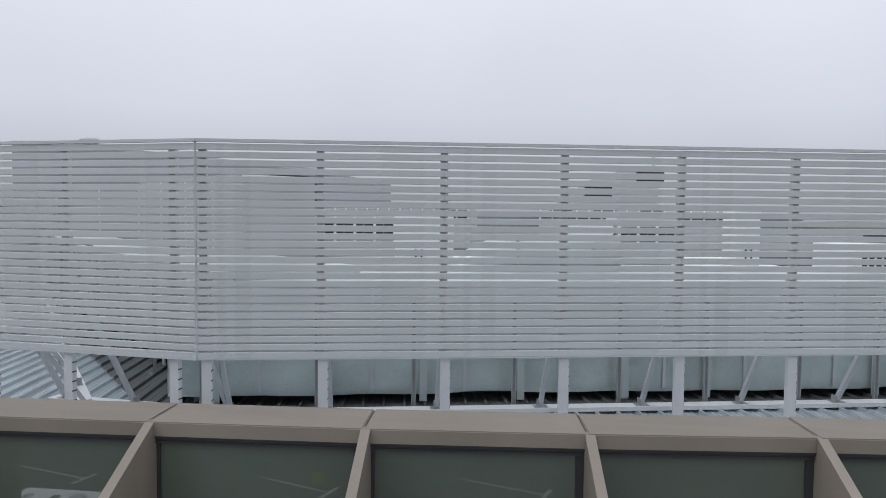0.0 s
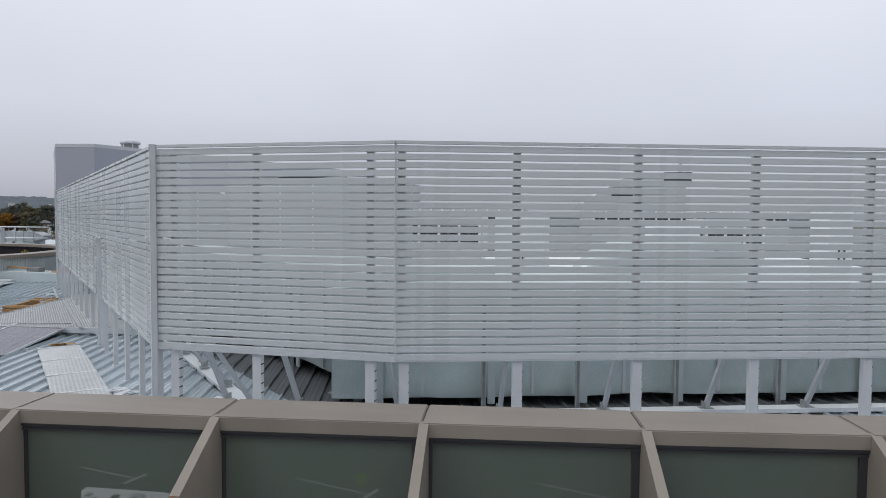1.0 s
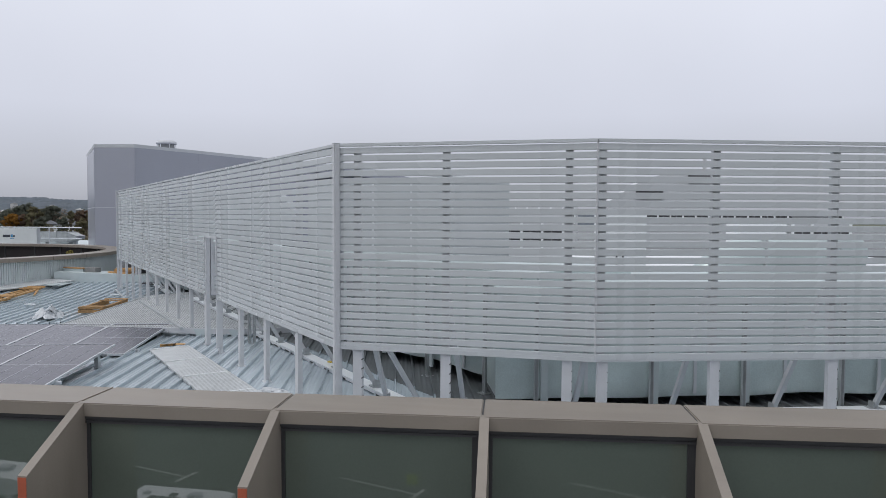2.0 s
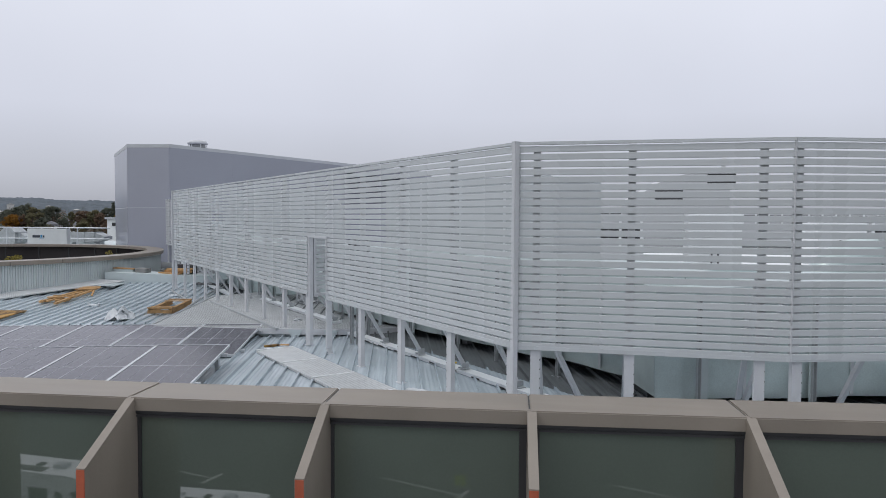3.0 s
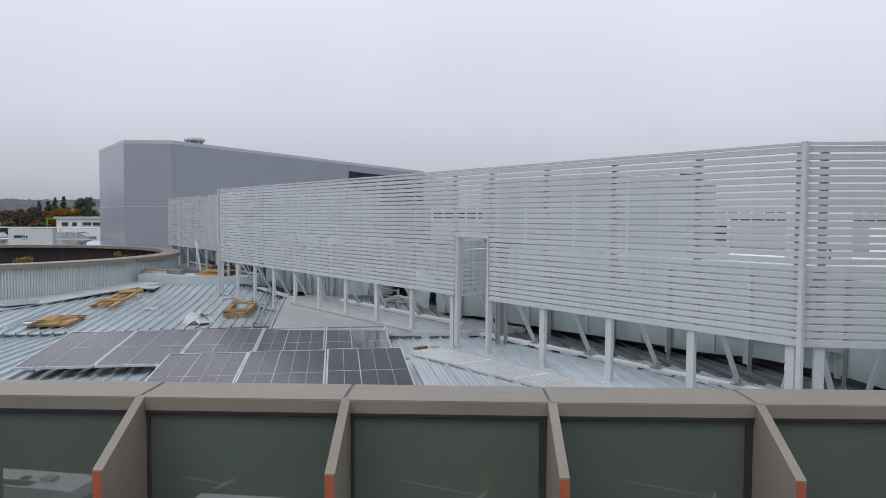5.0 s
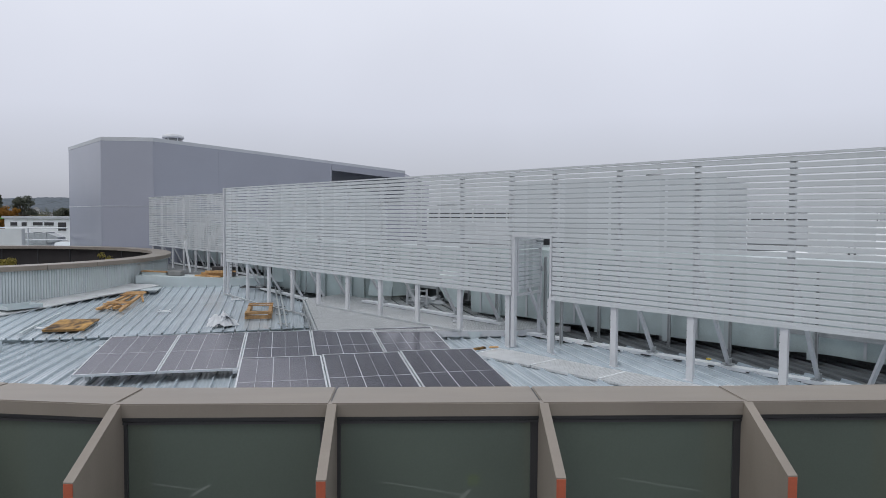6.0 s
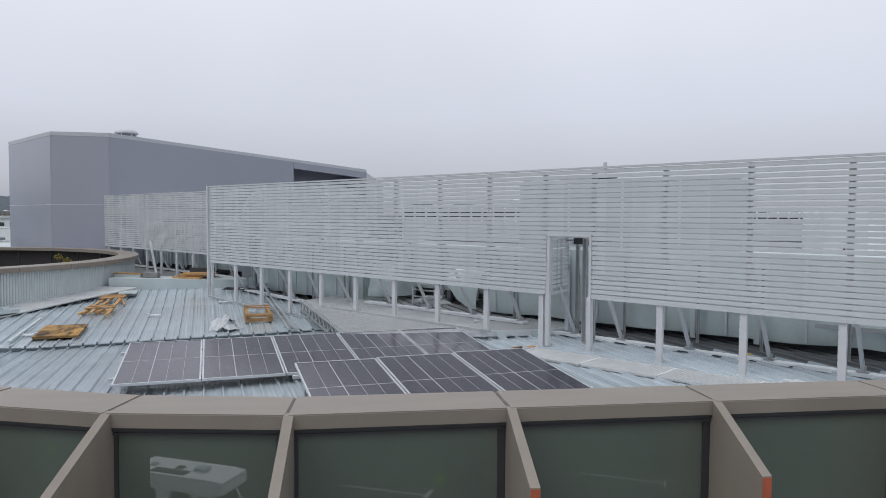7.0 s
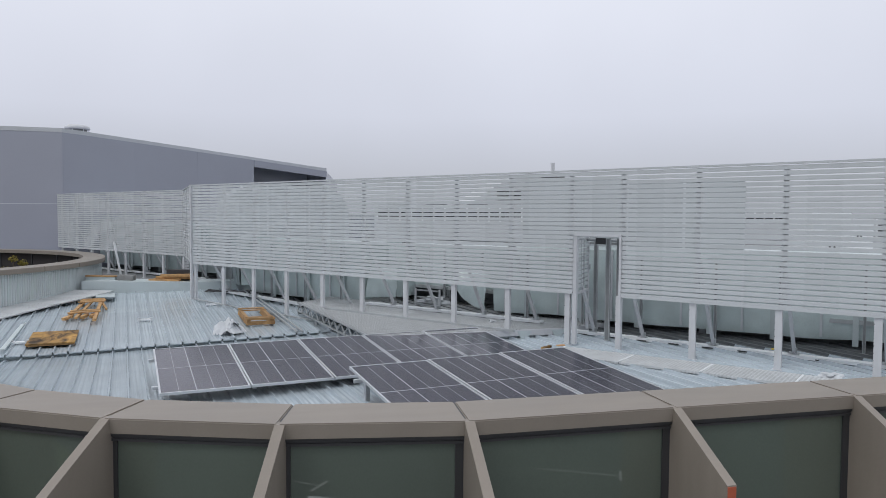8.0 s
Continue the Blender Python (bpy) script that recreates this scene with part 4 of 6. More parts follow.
for x0, x1, y0, y1, h, mm in ((-2.6, -2.2, -0.2, 0.2, 0.07, M_GALV), (-0.8, -0.4, -0.2, 0.2, 0.07, M_DARK), (0.5, 1.2, -0.3, 0.3, 0.2, M_TRIM)):
    part("roof_hatch", box(bmesh.new(), x0, x1, y0, y1, 3.04, 3.05 + h), mm, camper)
part("roof_panel", box(bmesh.new(), -1.9, 0.3, 0.35, 0.95, 3.05, 3.09), M_DARK, camper, "dark flat roof panel")
part("awning", box(bmesh.new(), -3.0, 1.2, -1.27, -1.15, 2.8, 2.95), M_STRUT, camper, "rolled grey awning")
part("windscreen", bar(bmesh.new(), (2.62, 0, 1.38), (2.24, 0, 2.08), 1.9, 0.03, up=(1, 0, 0.5)), M_DARK, camper)
copy_thing(camper, pose(-18.6, -21.6, 0.03, 0, 0, 5) @ Matrix.Scale(0.86, 4))
M_YELLOW = mat("fluorescent_sign", (0.45, 0.55, 0.04), 0.5)
for x, y in ((-30.5, -33.0), (-48.8, -15.0), (-7.0, -25.0)):
    p_ = thing("warning_sign", pose(x, y, 0), "yellow-green diamond warning sign on a post", "sign", "warning signs")
    part("pole", tube(bmesh.new(), (0, 0.05, 0), (0, 0.05, 2.5), 0.035), M_GALV, p_)
    bm = bmesh.new()
    tube(bm, (0, 0, 2.4), (0, 0.02, 2.4), 0.38, 4)
    part("plate", bm, M_YELLOW, p_)

# ---- raised platform behind the upper roof ----
def z_kerb(x, y):
    return 14.07 + 0.024 * max(-16.2 - x, 0)


bm = bmesh.new()
prism(bm, [(-19.05, 22.4), (-16.2, 22.5), (-14.2, 22.7), (-9.0, 40.0), (-22.9, 34.2), (-22.6, 30.6), (-20.7, 28.7), (-19.6, 26.8), (-19.1, 25.0)], 13.3, Z_PLAT)
M_MEMB = mat("grey_roof_membrane", (0.17, 0.18, 0.185), 0.6, vary=0.3, scale=1.2)
tagged(obj("roof_platform", bm, M_MEMB), "raised grey membrane roof platform behind a smooth upstand", "roof", kind="structure")
bm = bmesh.new()
prism(bm, [(-19.15, 22.3), (-16.2, 22.42), (-14.0, 22.6), (-14.0, 23.4), (-16.2, 23.25), (-19.1, 23.3)], 13.4, z_kerb)
tagged(obj("upstand", bm, M_FLASH), "smooth pale metal upstand at the back of the roof", "flashing", kind="structure")

# ---- doorway in the long screen ----
m_bc, l_bc = frame_of(B, C)
jamb = thing("door_frame", m_bc, "pale grey steel posts framing the screen doorway", "door frame")
for s0, y0, z0 in ((5.905, -0.035, 13.9),):
    part("jamb", box(bmesh.new(), s0 - 0.037, s0 + 0.037, y0 - 0.035, y0 + 0.035, z0 - 0.12, 15.77), M_POST, jamb)
part("jamb", box(bmesh.new(), 5.03, 5.07, -0.06, 0.03, 13.86, 15.74), M_POST, jamb)
part("head_strut", box(bmesh.new(), 4.6, 6.4, -1.62, -1.58, 15.50, 15.54), M_STRUT, jamb, "dark strut behind the doorway")
part("lintel", box(bmesh.new(), 5.06, 5.9, -0.03, 0.03, 15.70, 15.735), M_POST, jamb)
leaf_pose = m_bc @ pose(5.895, -0.09, 0, 0, 0, -77)
leaf_door = thing("screen_door", leaf_pose, "open pale grey slatted screen door leaf", "door")
k = 0
z = Z_TOP - 0.075
while z > 14.75:
    if z < 15.66:
        slat(leaf_door, 0.03, 0.87, z)
    z -= PITCH
for x in (0.02, 0.88):
    part("stile", box(bmesh.new(), x - 0.025, x + 0.025, -0.02, 0.02, 14.66, 15.70), M_POST, leaf_door)
part("bottom_rail", box(bmesh.new(), 0.045, 0.855, -0.02, 0.02, 14.655, 14.70), M_POST, leaf_door)
part("top_rail", box(bmesh.new(), 0.045, 0.855, -0.02, 0.02, 15.66, 15.70), M_POST, leaf_door)
part("hanging_leg", box(bmesh.new(), 0.83, 0.88, -0.03, 0.03, 13.93, 14.66), M_POST, leaf_door)
part("latch", box(bmesh.new(), 0.87, 0.92, -0.045, -0.02, 15.05, 15.15), M_GALV, leaf_door)

# ---- perforated decks ----
def grate_mat(m, scale, dark):
    n, l = m.node_tree.nodes, m.node_tree.links
    b = n["Principled BSDF"]
    tc = n.new("ShaderNodeTexCoord")
    mp = n.new("ShaderNodeMapping")
    mp.inputs["Rotation"].default_value = (0, 0, 0.9)
    l.new(tc.outputs["Object"], mp.inputs[0])
    vo = n.new("ShaderNodeTexVoronoi")
    vo.inputs["Scale"].default_value, vo.inputs["Randomness"].default_value = scale, 0.12
    l.new(mp.outputs[0], vo.inputs["Vector"])
    hole = n.new("ShaderNodeMapRange")
    hole.inputs["From Min"].default_value, hole.inputs["From Max"].default_value = 0.30, 0.42
    hole.inputs["To Min"].default_value = dark
    l.new(vo.outputs["Distance"], hole.inputs["Value"])
    old = b.inputs["Base Color"].links[0].from_socket
    mx = n.new("ShaderNodeVectorMath")
    mx.operation = "SCALE"
    l.new(old, mx.inputs[0])
    l.new(hole.outputs[0], mx.inputs["Scale"])
    l.new(mx.outputs[0], b.inputs["Base Color"])
    bp = n.new("ShaderNodeBump")
    bp.inputs["Strength"].default_value, bp.inputs["Distance"].default_value = 0.6, 0.008
    l.new(hole.outputs[0], bp.inputs["Height"])
    l.new(bp.outputs[0], b.inputs["Normal"])


grate_mat(M_GRATE, 19.0, 0.72)
grate_mat(M_DECK, 22.0, 0.42)
Z_DECK = 13.91
deck = thing("roof_deck", pose(-10.5, 15, Z_DECK), "perforated aluminium maintenance deck with a truss edge", "deck")
inv_d = deck.matrix_world.inverted()


def dpart(name, bm, material, label="", parent=None):
    bm.transform(inv_d)
    return part(name, bm, material, parent or deck, label)


def clip_line(poly, p, q):
    # keep what lies to the left of p to q
    out = []
    for i in range(len(poly)):
        a, b = poly[i], poly[(i + 1) % len(poly)]
        sa = (q[0] - p[0]) * (a[1] - p[1]) - (q[1] - p[1]) * (a[0] - p[0])
        sb = (q[0] - p[0]) * (b[1] - p[1]) - (q[1] - p[1]) * (b[0] - p[0])
        if sa >= 0:
            out.append(a)
        if sa * sb < 0:
            t = sa / (sa - sb)
            out.append((a[0] + (b[0] - a[0]) * t, a[1] + (b[1] - a[1]) * t))
    return out


DECK = [(-12.2, 13.15), (-8.5, 13.33), (-7.4, 13.8), (-7.0, 15.4), (-11.9, 20.2), (-13.25, 18.25)]
dv = Vector((-0.631, 0.775))
du = Vector((0.775, 0.631))
for i in range(14):
    o = Vector((-8.95, 13.2)) + du * (-3.6 + i * 0.45)
    p1, p2 = o, o + dv
    poly = clip_line(DECK, tuple(p2), tuple(p1))
    o2 = o + du * 0.447
    poly = clip_line(poly, tuple(o2), tuple(o2 + dv)) if len(poly) > 2 else poly
    if len(poly) > 2:
        bm = bmesh.new()
        prism(bm, poly, Z_DECK - 0.03, Z_DECK)
        dpart("deck_plank", bm, M_DECK)
bm = bmesh.new()
bar(bm, (-12.2, 13.12, Z_DECK - 0.06), (-8.48, 13.30, Z_DECK - 0.06), 0.05, 0.11)
dpart("edge_beam", bm, M_POST, "pale edge beam")
bm = bmesh.new()
bar(bm, (-8.48, 13.30, Z_DECK - 0.06), (-7.38, 13.77, Z_DECK - 0.06), 0.05, 0.11)
dpart("edge_beam", bm, M_POST)
bm = bmesh.new()
prism(bm, [(-12.2, 13.19), (-8.5, 13.37), (-7.42, 13.83), (-7.44, 13.86), (-8.52, 13.40), (-12.2, 13.22)], lambda x, y: z_low(x, y) + 0.01, Z_DECK - 0.031)
dpart("fascia", bm, M_FLASH, "pale fascia under the deck edge")
for x in (-11.6, -10.5, -9.3, -8.6):
    y = 13.12 + (x + 12.2) * 0.0484
    bm = bmesh.new()
    v = [bm.verts.new((x + a, y - 0.035 - d, Z_DECK + b)) for d in (0, 0.012) for a, b in ((-0.14, -0.02), (0.14, -0.02), (0.05, -0.20), (-0.05, -0.20))]
    for f in ((0, 1, 2, 3), (7, 6, 5, 4), (0, 4, 5, 1), (1, 5, 6, 2), (2, 6, 7, 3), (3, 7, 4, 0)):
        bm.faces.new([v[i] for i in f])
    dpart("gusset", bm, M_FLASH, "pale drilled gusset plate")
e0, e1 = Vector((-12.24, 13.15)), Vector((-13.32, 18.3))
for z in (Z_DECK - 0.01, Z_DECK - 0.21):
    bm = bmesh.new()
    bar(bm, (*e0, z), (*e1, z), 0.04, 0.03)
    dpart("truss_chord", bm, M_GALV)
N = 22
for i in range(N):
    a, b = e0.lerp(e1, i / N), e0.lerp(e1, (i + 1) / N)
    bm = bmesh.new()
    bar(bm, (a.x, a.y, Z_DECK - (0.02 if i % 2 else 0.2)), (b.x, b.y, Z_DECK - (0.2 if i % 2 else 0.02)), 0.02, 0.02)
    dpart("truss_web", bm, M_GALV)

for k in (0.02, 0.35, 0.68, 0.98):
    c = e0.lerp(e1, k)
    zr = z_low(c.x, c.y) if k < 0.4 else z_up(c.x, c.y)
    dpart("leg", bar(bmesh.new(), (c.x, c.y, zr + 0.02), (c.x, c.y, Z_DECK - 0.2), 0.04, 0.04), M_GALV)

strip = thing("roof_walkway", pose(-8, 10.5, 13.8), "narrow perforated metal roof walkway laid across the ribs", "walkway")
inv_s = strip.matrix_world.inverted()
wd, wn_ = Vector((0.645, -0.764)), Vector((0.764, 0.645))
for i in range(5):
    a = Vector((-9.2, 11.9)) + wd * (i * 1.24)
    b = a + wd * 1.22
    pts = [tuple(a - wn_ * 0.325), tuple(b - wn_ * 0.325), tuple(b + wn_ * 0.325), tuple(a + wn_ * 0.325)]
    bm = bmesh.new()
    prism(bm, pts, lambda x, y: z_low(x, y) + 0.012, lambda x, y: z_low(x, y) + 0.045)
    bm.transform(inv_s)
    part("walkway_plank", bm, M_GRATE, strip)
    bm = bmesh.new()
    c = a
    bar(bm, (*(c - wn_ * 0.325), z_low(c.x, c.y) + 0.048), (*(c + wn_ * 0.325), z_low(c.x, c.y) + 0.048), 0.03, 0.012)
    bm.transform(inv_s)
    part("joint_strip", bm, M_WHITE, strip)

# ---- lagged ducts and plant behind the screens ----
def strut(parent, x, y, z0, z1, inward, w=0.05):
    """A slotted channel strut, its open dark side to the front."""
    ob = part("strut", box(bmesh.new(), x - w / 2, x + w / 2, y - 0.02, y + 0.02, z0, z1), M_GALV, parent, "galvanised channel strut")
    y0 = y - 0.022 * inward
    part("slot", box(bmesh.new(), x - w * 0.3, x + w * 0.3, min(y, y0), max(y, y0), z0 + 0.02, z1 - 0.02), M_STRUT, ob)
    return ob


def lagged_duct(p, q, inward, s0, s1, o0, depth, z0, z1, seed):
    m, _ = frame_of(p, q)
    r = random.Random(seed)
    root = thing("lagged_duct", m @ pose(s0, o0 * inward, z0), "large duct wrapped in dull silver foil, seams taped", "duct", "lagged ducts")
    length = s1 - s0
    nx = max(int(length / 0.16), 4)
    nz = 8
    bm = bmesh.new()
    rows = []
    for i in range(nx + 1):
        x = length * i / nx
        row = []
        for j in range(nz + 1):
            t = j / nz
            z = (z1 - z0) * t
            sag = 0.03 * noise.noise((x * 0.9 + seed * 7, z * 1.3, 0.2)) + 0.014 * noise.noise((x * 4 + seed, z * 4, 1.0))
            end = 0.01 if j in (0, nz) else 0.0
            low = -0.025 + 0.045 * noise.noise((x * 0.9 + seed, 5.0, 0)) if j == 0 else 0
            row.append(bm.verts.new((x, (sag + end) * inward, z + low)))
        rows.append(row)
    for a, b in zip(rows, rows[1:]):
        for j in range(nz):
            bm.faces.new((a[j], b[j], b[j + 1], a[j + 1]) if inward > 0 else (a[j + 1], b[j + 1], b[j], a[j]))
    part("casing", box(bmesh.new(), 0.0, length, min(0.03 * inward, depth * inward), max(0.03 * inward, depth * inward), 0.0, z1 - z0), M_FOIL, root)
    part("lagging", bm, M_FOIL, root, "dull silver foil wrap", smooth=True)
    # added block in the shade tone, to keep the gap below the duct dark
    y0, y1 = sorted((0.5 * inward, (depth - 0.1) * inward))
    part("shade_block", box(bmesh.new(), 0.1, length - 0.1, y0, y1, -0.42, 0.002), M_SHADE, root, "added dark block standing for shade under the duct")
    x = 0.45
    while x < length - 0.2:
        d = 0.16 + r.uniform(0, 0.14)
        strut(root, x, -d * inward, -0.19, z1 - z0 - 0.1, inward)
        part("foot_plate", box(bmesh.new(), x - 0.07, x + 0.07, -d * inward - 0.07, -d * inward + 0.07, -0.20, -0.185), M_GALV, root)
        part("cover_strip", box(bmesh.new(), x + 0.08, x + 0.17, -0.05 * inward - 0.012, -0.05 * inward + 0.012, -0.10, z1 - z0 - 0.05), M_FLASH, root, "pale folded cover strip")
        part("seam", box(bmesh.new(), x + 0.62, x + 0.66, -0.02 * inward - 0.004, -0.02 * inward + 0.012, 0.01, z1 - z0 - 0.02), M_ALU, root, "taped foil seam")
        x += r.uniform(1.05, 1.4)
    for x in (0.3, length / 2, length - 0.3):
        part("skid", box(bmesh.new(), x - 0.06, x + 0.06, 0.3 * inward - 0.06, 0.3 * inward + 0.06, -0.42, 0.05), M_GALV, root)
    return root


def shade_sheet(p, q, inward, s0, s1, o0, o1, zf=z_roof, slant=0.0):
    """Added dark sheet, painted shade between two lines along a screen; its ribs run with those of the roof."""
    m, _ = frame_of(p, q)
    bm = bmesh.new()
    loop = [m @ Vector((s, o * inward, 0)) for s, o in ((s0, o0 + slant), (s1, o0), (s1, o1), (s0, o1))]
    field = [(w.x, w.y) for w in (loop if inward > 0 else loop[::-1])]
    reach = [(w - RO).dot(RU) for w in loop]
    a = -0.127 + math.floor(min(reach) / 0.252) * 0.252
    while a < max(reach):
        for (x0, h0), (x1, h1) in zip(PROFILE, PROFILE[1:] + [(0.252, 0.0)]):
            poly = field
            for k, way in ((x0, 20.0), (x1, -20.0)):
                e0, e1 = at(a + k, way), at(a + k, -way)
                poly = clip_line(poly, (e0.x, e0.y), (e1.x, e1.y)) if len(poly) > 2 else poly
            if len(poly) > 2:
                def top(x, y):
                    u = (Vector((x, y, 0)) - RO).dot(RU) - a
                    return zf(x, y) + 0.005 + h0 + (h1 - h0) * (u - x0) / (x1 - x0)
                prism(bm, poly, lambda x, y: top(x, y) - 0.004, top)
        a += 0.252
    tagged(obj("roof_shade_sheet", bm, M_SHADE), "added dark ribbed sheet standing for shade on the roof under the ducts", "roof", kind="structure")


for s0, o0, w0 in ((6.07, 1.25, 0.08), (5.57, 0.68, 0.09), (5.40, 0.72, 0.05)):
    strut(jamb, s0, -o0, 13.79, 15.66, -1, w0)
part("head_pipe", tube(bmesh.new(), (5.1, -0.75, 15.60), (6.2, -0.8, 15.62), 0.03), M_GALV, jamb)
part("junction_box", box(bmesh.new(), 5.62, 5.85, -0.86, -0.74, 15.54, 15.65), M_DARK, jamb, "dark junction box")
# shade under the ducts, laid over the pale roof as dark sheets
shade_sheet(A, AR, 1, -0.2, 10.8, 1.3, 3.2)
shade_sheet(B, C, -1, 7.5, 12.0, 1.3, 3.0, lambda x, y: Z_DECK - 0.03)
shade_sheet(B, C, -1, -0.8, 7.4, 1.2, 3.4, slant=0.5)
shade_sheet(B, C, -1, 12.2, 17.2, 1.3, 2.8)
lagged_duct(A, AR, 1, -0.75, 10.6, 1.5, 2.4, 13.95, 15.25, 1)
lagged_duct((-3.07, 9.35), (-9.2, 15.45), -1, 0.0, 8.65, 0.0, 2.2, 13.99, 15.38, 3)
lagged_duct(B, C, -1, 8.9, 12.4, 2.45, 1.3, 14.30, 15.3, 4)


def foil_drape(s0, s1, low, seed, side):
    """Loose lagging hung over the bay between two ducts; low gives its hem from s0 to s1."""
    root = thing("foil_drape", frame_of(B, C)[0] @ pose(s0, -1.62, 14.0), "loose silver lagging foil draped slanting over the bay", "foil", "foil drapes")
    n, rows = 16, []
    bm = bmesh.new()
    for i in range(n + 1):
        u = i / n
        f = u * (len(low) - 1)
        k = min(int(f), len(low) - 2)
        hem = low[k] + (low[k + 1] - low[k]) * (f - k) - 14.0
        row = []
        for j in range(9):
            v = j / 8
            fold = 0.07 * noise.noise((u * 2.2 + v * 1.5 + seed, v * 1.2 - u * 2.0, 0.4)) + 0.03 * abs(noise.noise((u * 6 - v * 3, v * 5 + seed, 2.0)))
            row.append(bm.verts.new((u * (s1 - s0), fold - 0.25 * v * v, hem + (0.82 - hem) * v)))
        rows.append(row)
    for p, q in zip(rows, rows[1:]):
        for j in range(8):
            bm.faces.new((p[j + 1], q[j + 1], q[j], p[j]))
    part("front", bm, M_FOIL, root, smooth=True)
    bm = bmesh.new()
    x, hem = ((s1 - s0, low[-1]) if side > 0 else (0.0, low[0]))
    g = [[bm.verts.new((x + 0.04 * noise.noise((i * 0.7 + seed, j * 0.6, 3.0)), -0.1 * i, (hem - 14.0) + (0.8 - hem + 14.0) * j / 6)) for j in range(7)] for i in range(8)]
    for p, q in zip(g, g[1:]):
        for j in range(6):
            bm.faces.new((p[j], q[j], q[j + 1], p[j + 1]))
    part("return", bm, M_FOIL, root, smooth=True)
    return root


foil_drape(11.42, 12.45, (14.06, 14.02, 13.99), 2.0, -1)
foil_drape(8.85, 9.78, (13.99, 14.02, 14.2, 14.46), 5.0, 1)
rack = thing("bracket_frame", frame_of(B, C)[0] @ pose(10.1, -1.62, 13.912), "small pale slotted steel bracket frame standing on the deck", "bracket")
for x in (0.0, 0.72):
    part("upright", box(bmesh.new(), x, x + 0.035, -0.02, 0.02, 0.0, 0.42), M_POST, rack)
for z in (0.02, 0.2, 0.36):
    part("rung", box(bmesh.new(), 0.036, 0.719, -0.012, 0.012, z, z + 0.03), M_GALV, rack)
lagged_duct(B, C, -1, 12.6, 17.3, 1.6, 1.6, 13.84, 15.35, 5)
lagged_duct(C, C2, -1, 0.3, 3.6, 1.3, 1.4, 14.02, 15.4, 7)
lagged_duct(C2, E3, -1, 0.3, 8.6, 1.45, 1.3, 14.03, 15.7, 6)
# added slab: blocks light from the roof below, and carries the machines
Z_PD = 14.33
bm = bmesh.new()
prism(bm, [(-3.2, 9.15), (8.3, 11.6), (8.0, 24), (-6, 29), (-13.9, 22.2)], 14.26, Z_PD)
tagged(obj("shading_deck", bm, M_GALV), "added low galvanised slab that shades the roof below and carries machines", "deck", kind="structure")


def plant_unit(x, y, z, w, d, h, rot, label="white packaged air-handling unit with dark grilles"):
    root = thing("plant_unit", pose(x, y, z, 0, 0, rot), label, "air handler", "rooftop plant")
    bm = bmesh.new()
    box(bm, -w / 2, w / 2, -d / 2, d / 2, 0.12, h)
    bmesh.ops.bevel(bm, geom=bm.edges[:], offset=0.02, segments=1, affect="EDGES")
    part("casing", bm, M_WHITE, root)
    n = int(w / 0.15)
    for i in range(n):
        x0 = -w / 2 + 0.12 + i * (w - 0.24) / n
        part("grille", box(bmesh.new(), x0, x0 + (w - 0.24) / n - 0.05, -d / 2 - 0.015, -d / 2 + 0.01, h - 0.42, h - 0.14), M_DARK, root)
    for sx in (-1, 1):
        part("skid", box(bmesh.new(), sx * w * 0.4 - 0.06, sx * w * 0.4 + 0.06, -d / 2, d / 2, 0, 0.12), M_GALV, root)
    lathe_bm = lathe(bmesh.new(), [(0.34, 0.0), (0.36, 0.16), (0.30, 0.18)], 18, (w * 0.2, 0, h))
    part("fan_cowl", lathe_bm, M_DARK, root)
    return root


plant_unit(6.9, 14.2, Z_PD, 1.4, 1.2, 15.7 - Z_PD, 12)


def elbow_duct(x, y, z, rot, r, rise, label="round lagged duct rising in a bend"):
    root = thing("elbow_duct", pose(x, y, z, 0, 0, rot), label, "duct", "lagged ducts")
    bm = bmesh.new()
    pts = [(0, 0, 0), (0, 0, rise * 0.6)] + [(0.9 * (1 - math.cos(a)), 0, rise * 0.6 + 0.9 * math.sin(a) * 0.7) for a in (0.4, 0.8, 1.2, 1.57)] + [(2.6, 0, rise * 0.6 + 0.63)]
    rings = []
    for i, p in enumerate(pts):
        a, b = Vector(pts[max(i - 1, 0)]), Vector(pts[min(i + 1, len(pts) - 1)])
        d = (b - a).normalized()
        s_ = Vector((0, 1, 0))
        u = d.cross(s_).normalized()
        rings.append([bm.verts.new(Vector(p) + (s_ * math.cos(t * 0.393) + u * math.sin(t * 0.393)) * r) for t in range(16)])
    for a, b in zip(rings, rings[1:]):
        for t in range(16):
            bm.faces.new((a[t], a[(t + 1) % 16], b[(t + 1) % 16], b[t]))
    bm.faces.new(rings[0][::-1])
    bm.faces.new(rings[-1])
    part("lagging", bm, M_FOIL, root, smooth=True)
    for i in (1, 5):
        p = pts[i]
        part("band", lathe(bmesh.new(), [(r + 0.01, -0.03), (r + 0.015, 0.03)], 16, p) if i == 1 else box(bmesh.new(), p[0] - 0.02, p[0] + 0.02, -r - 0.01, r + 0.01, p[2] - r - 0.01, p[2] + r + 0.01), M_GALV, root)
    return root


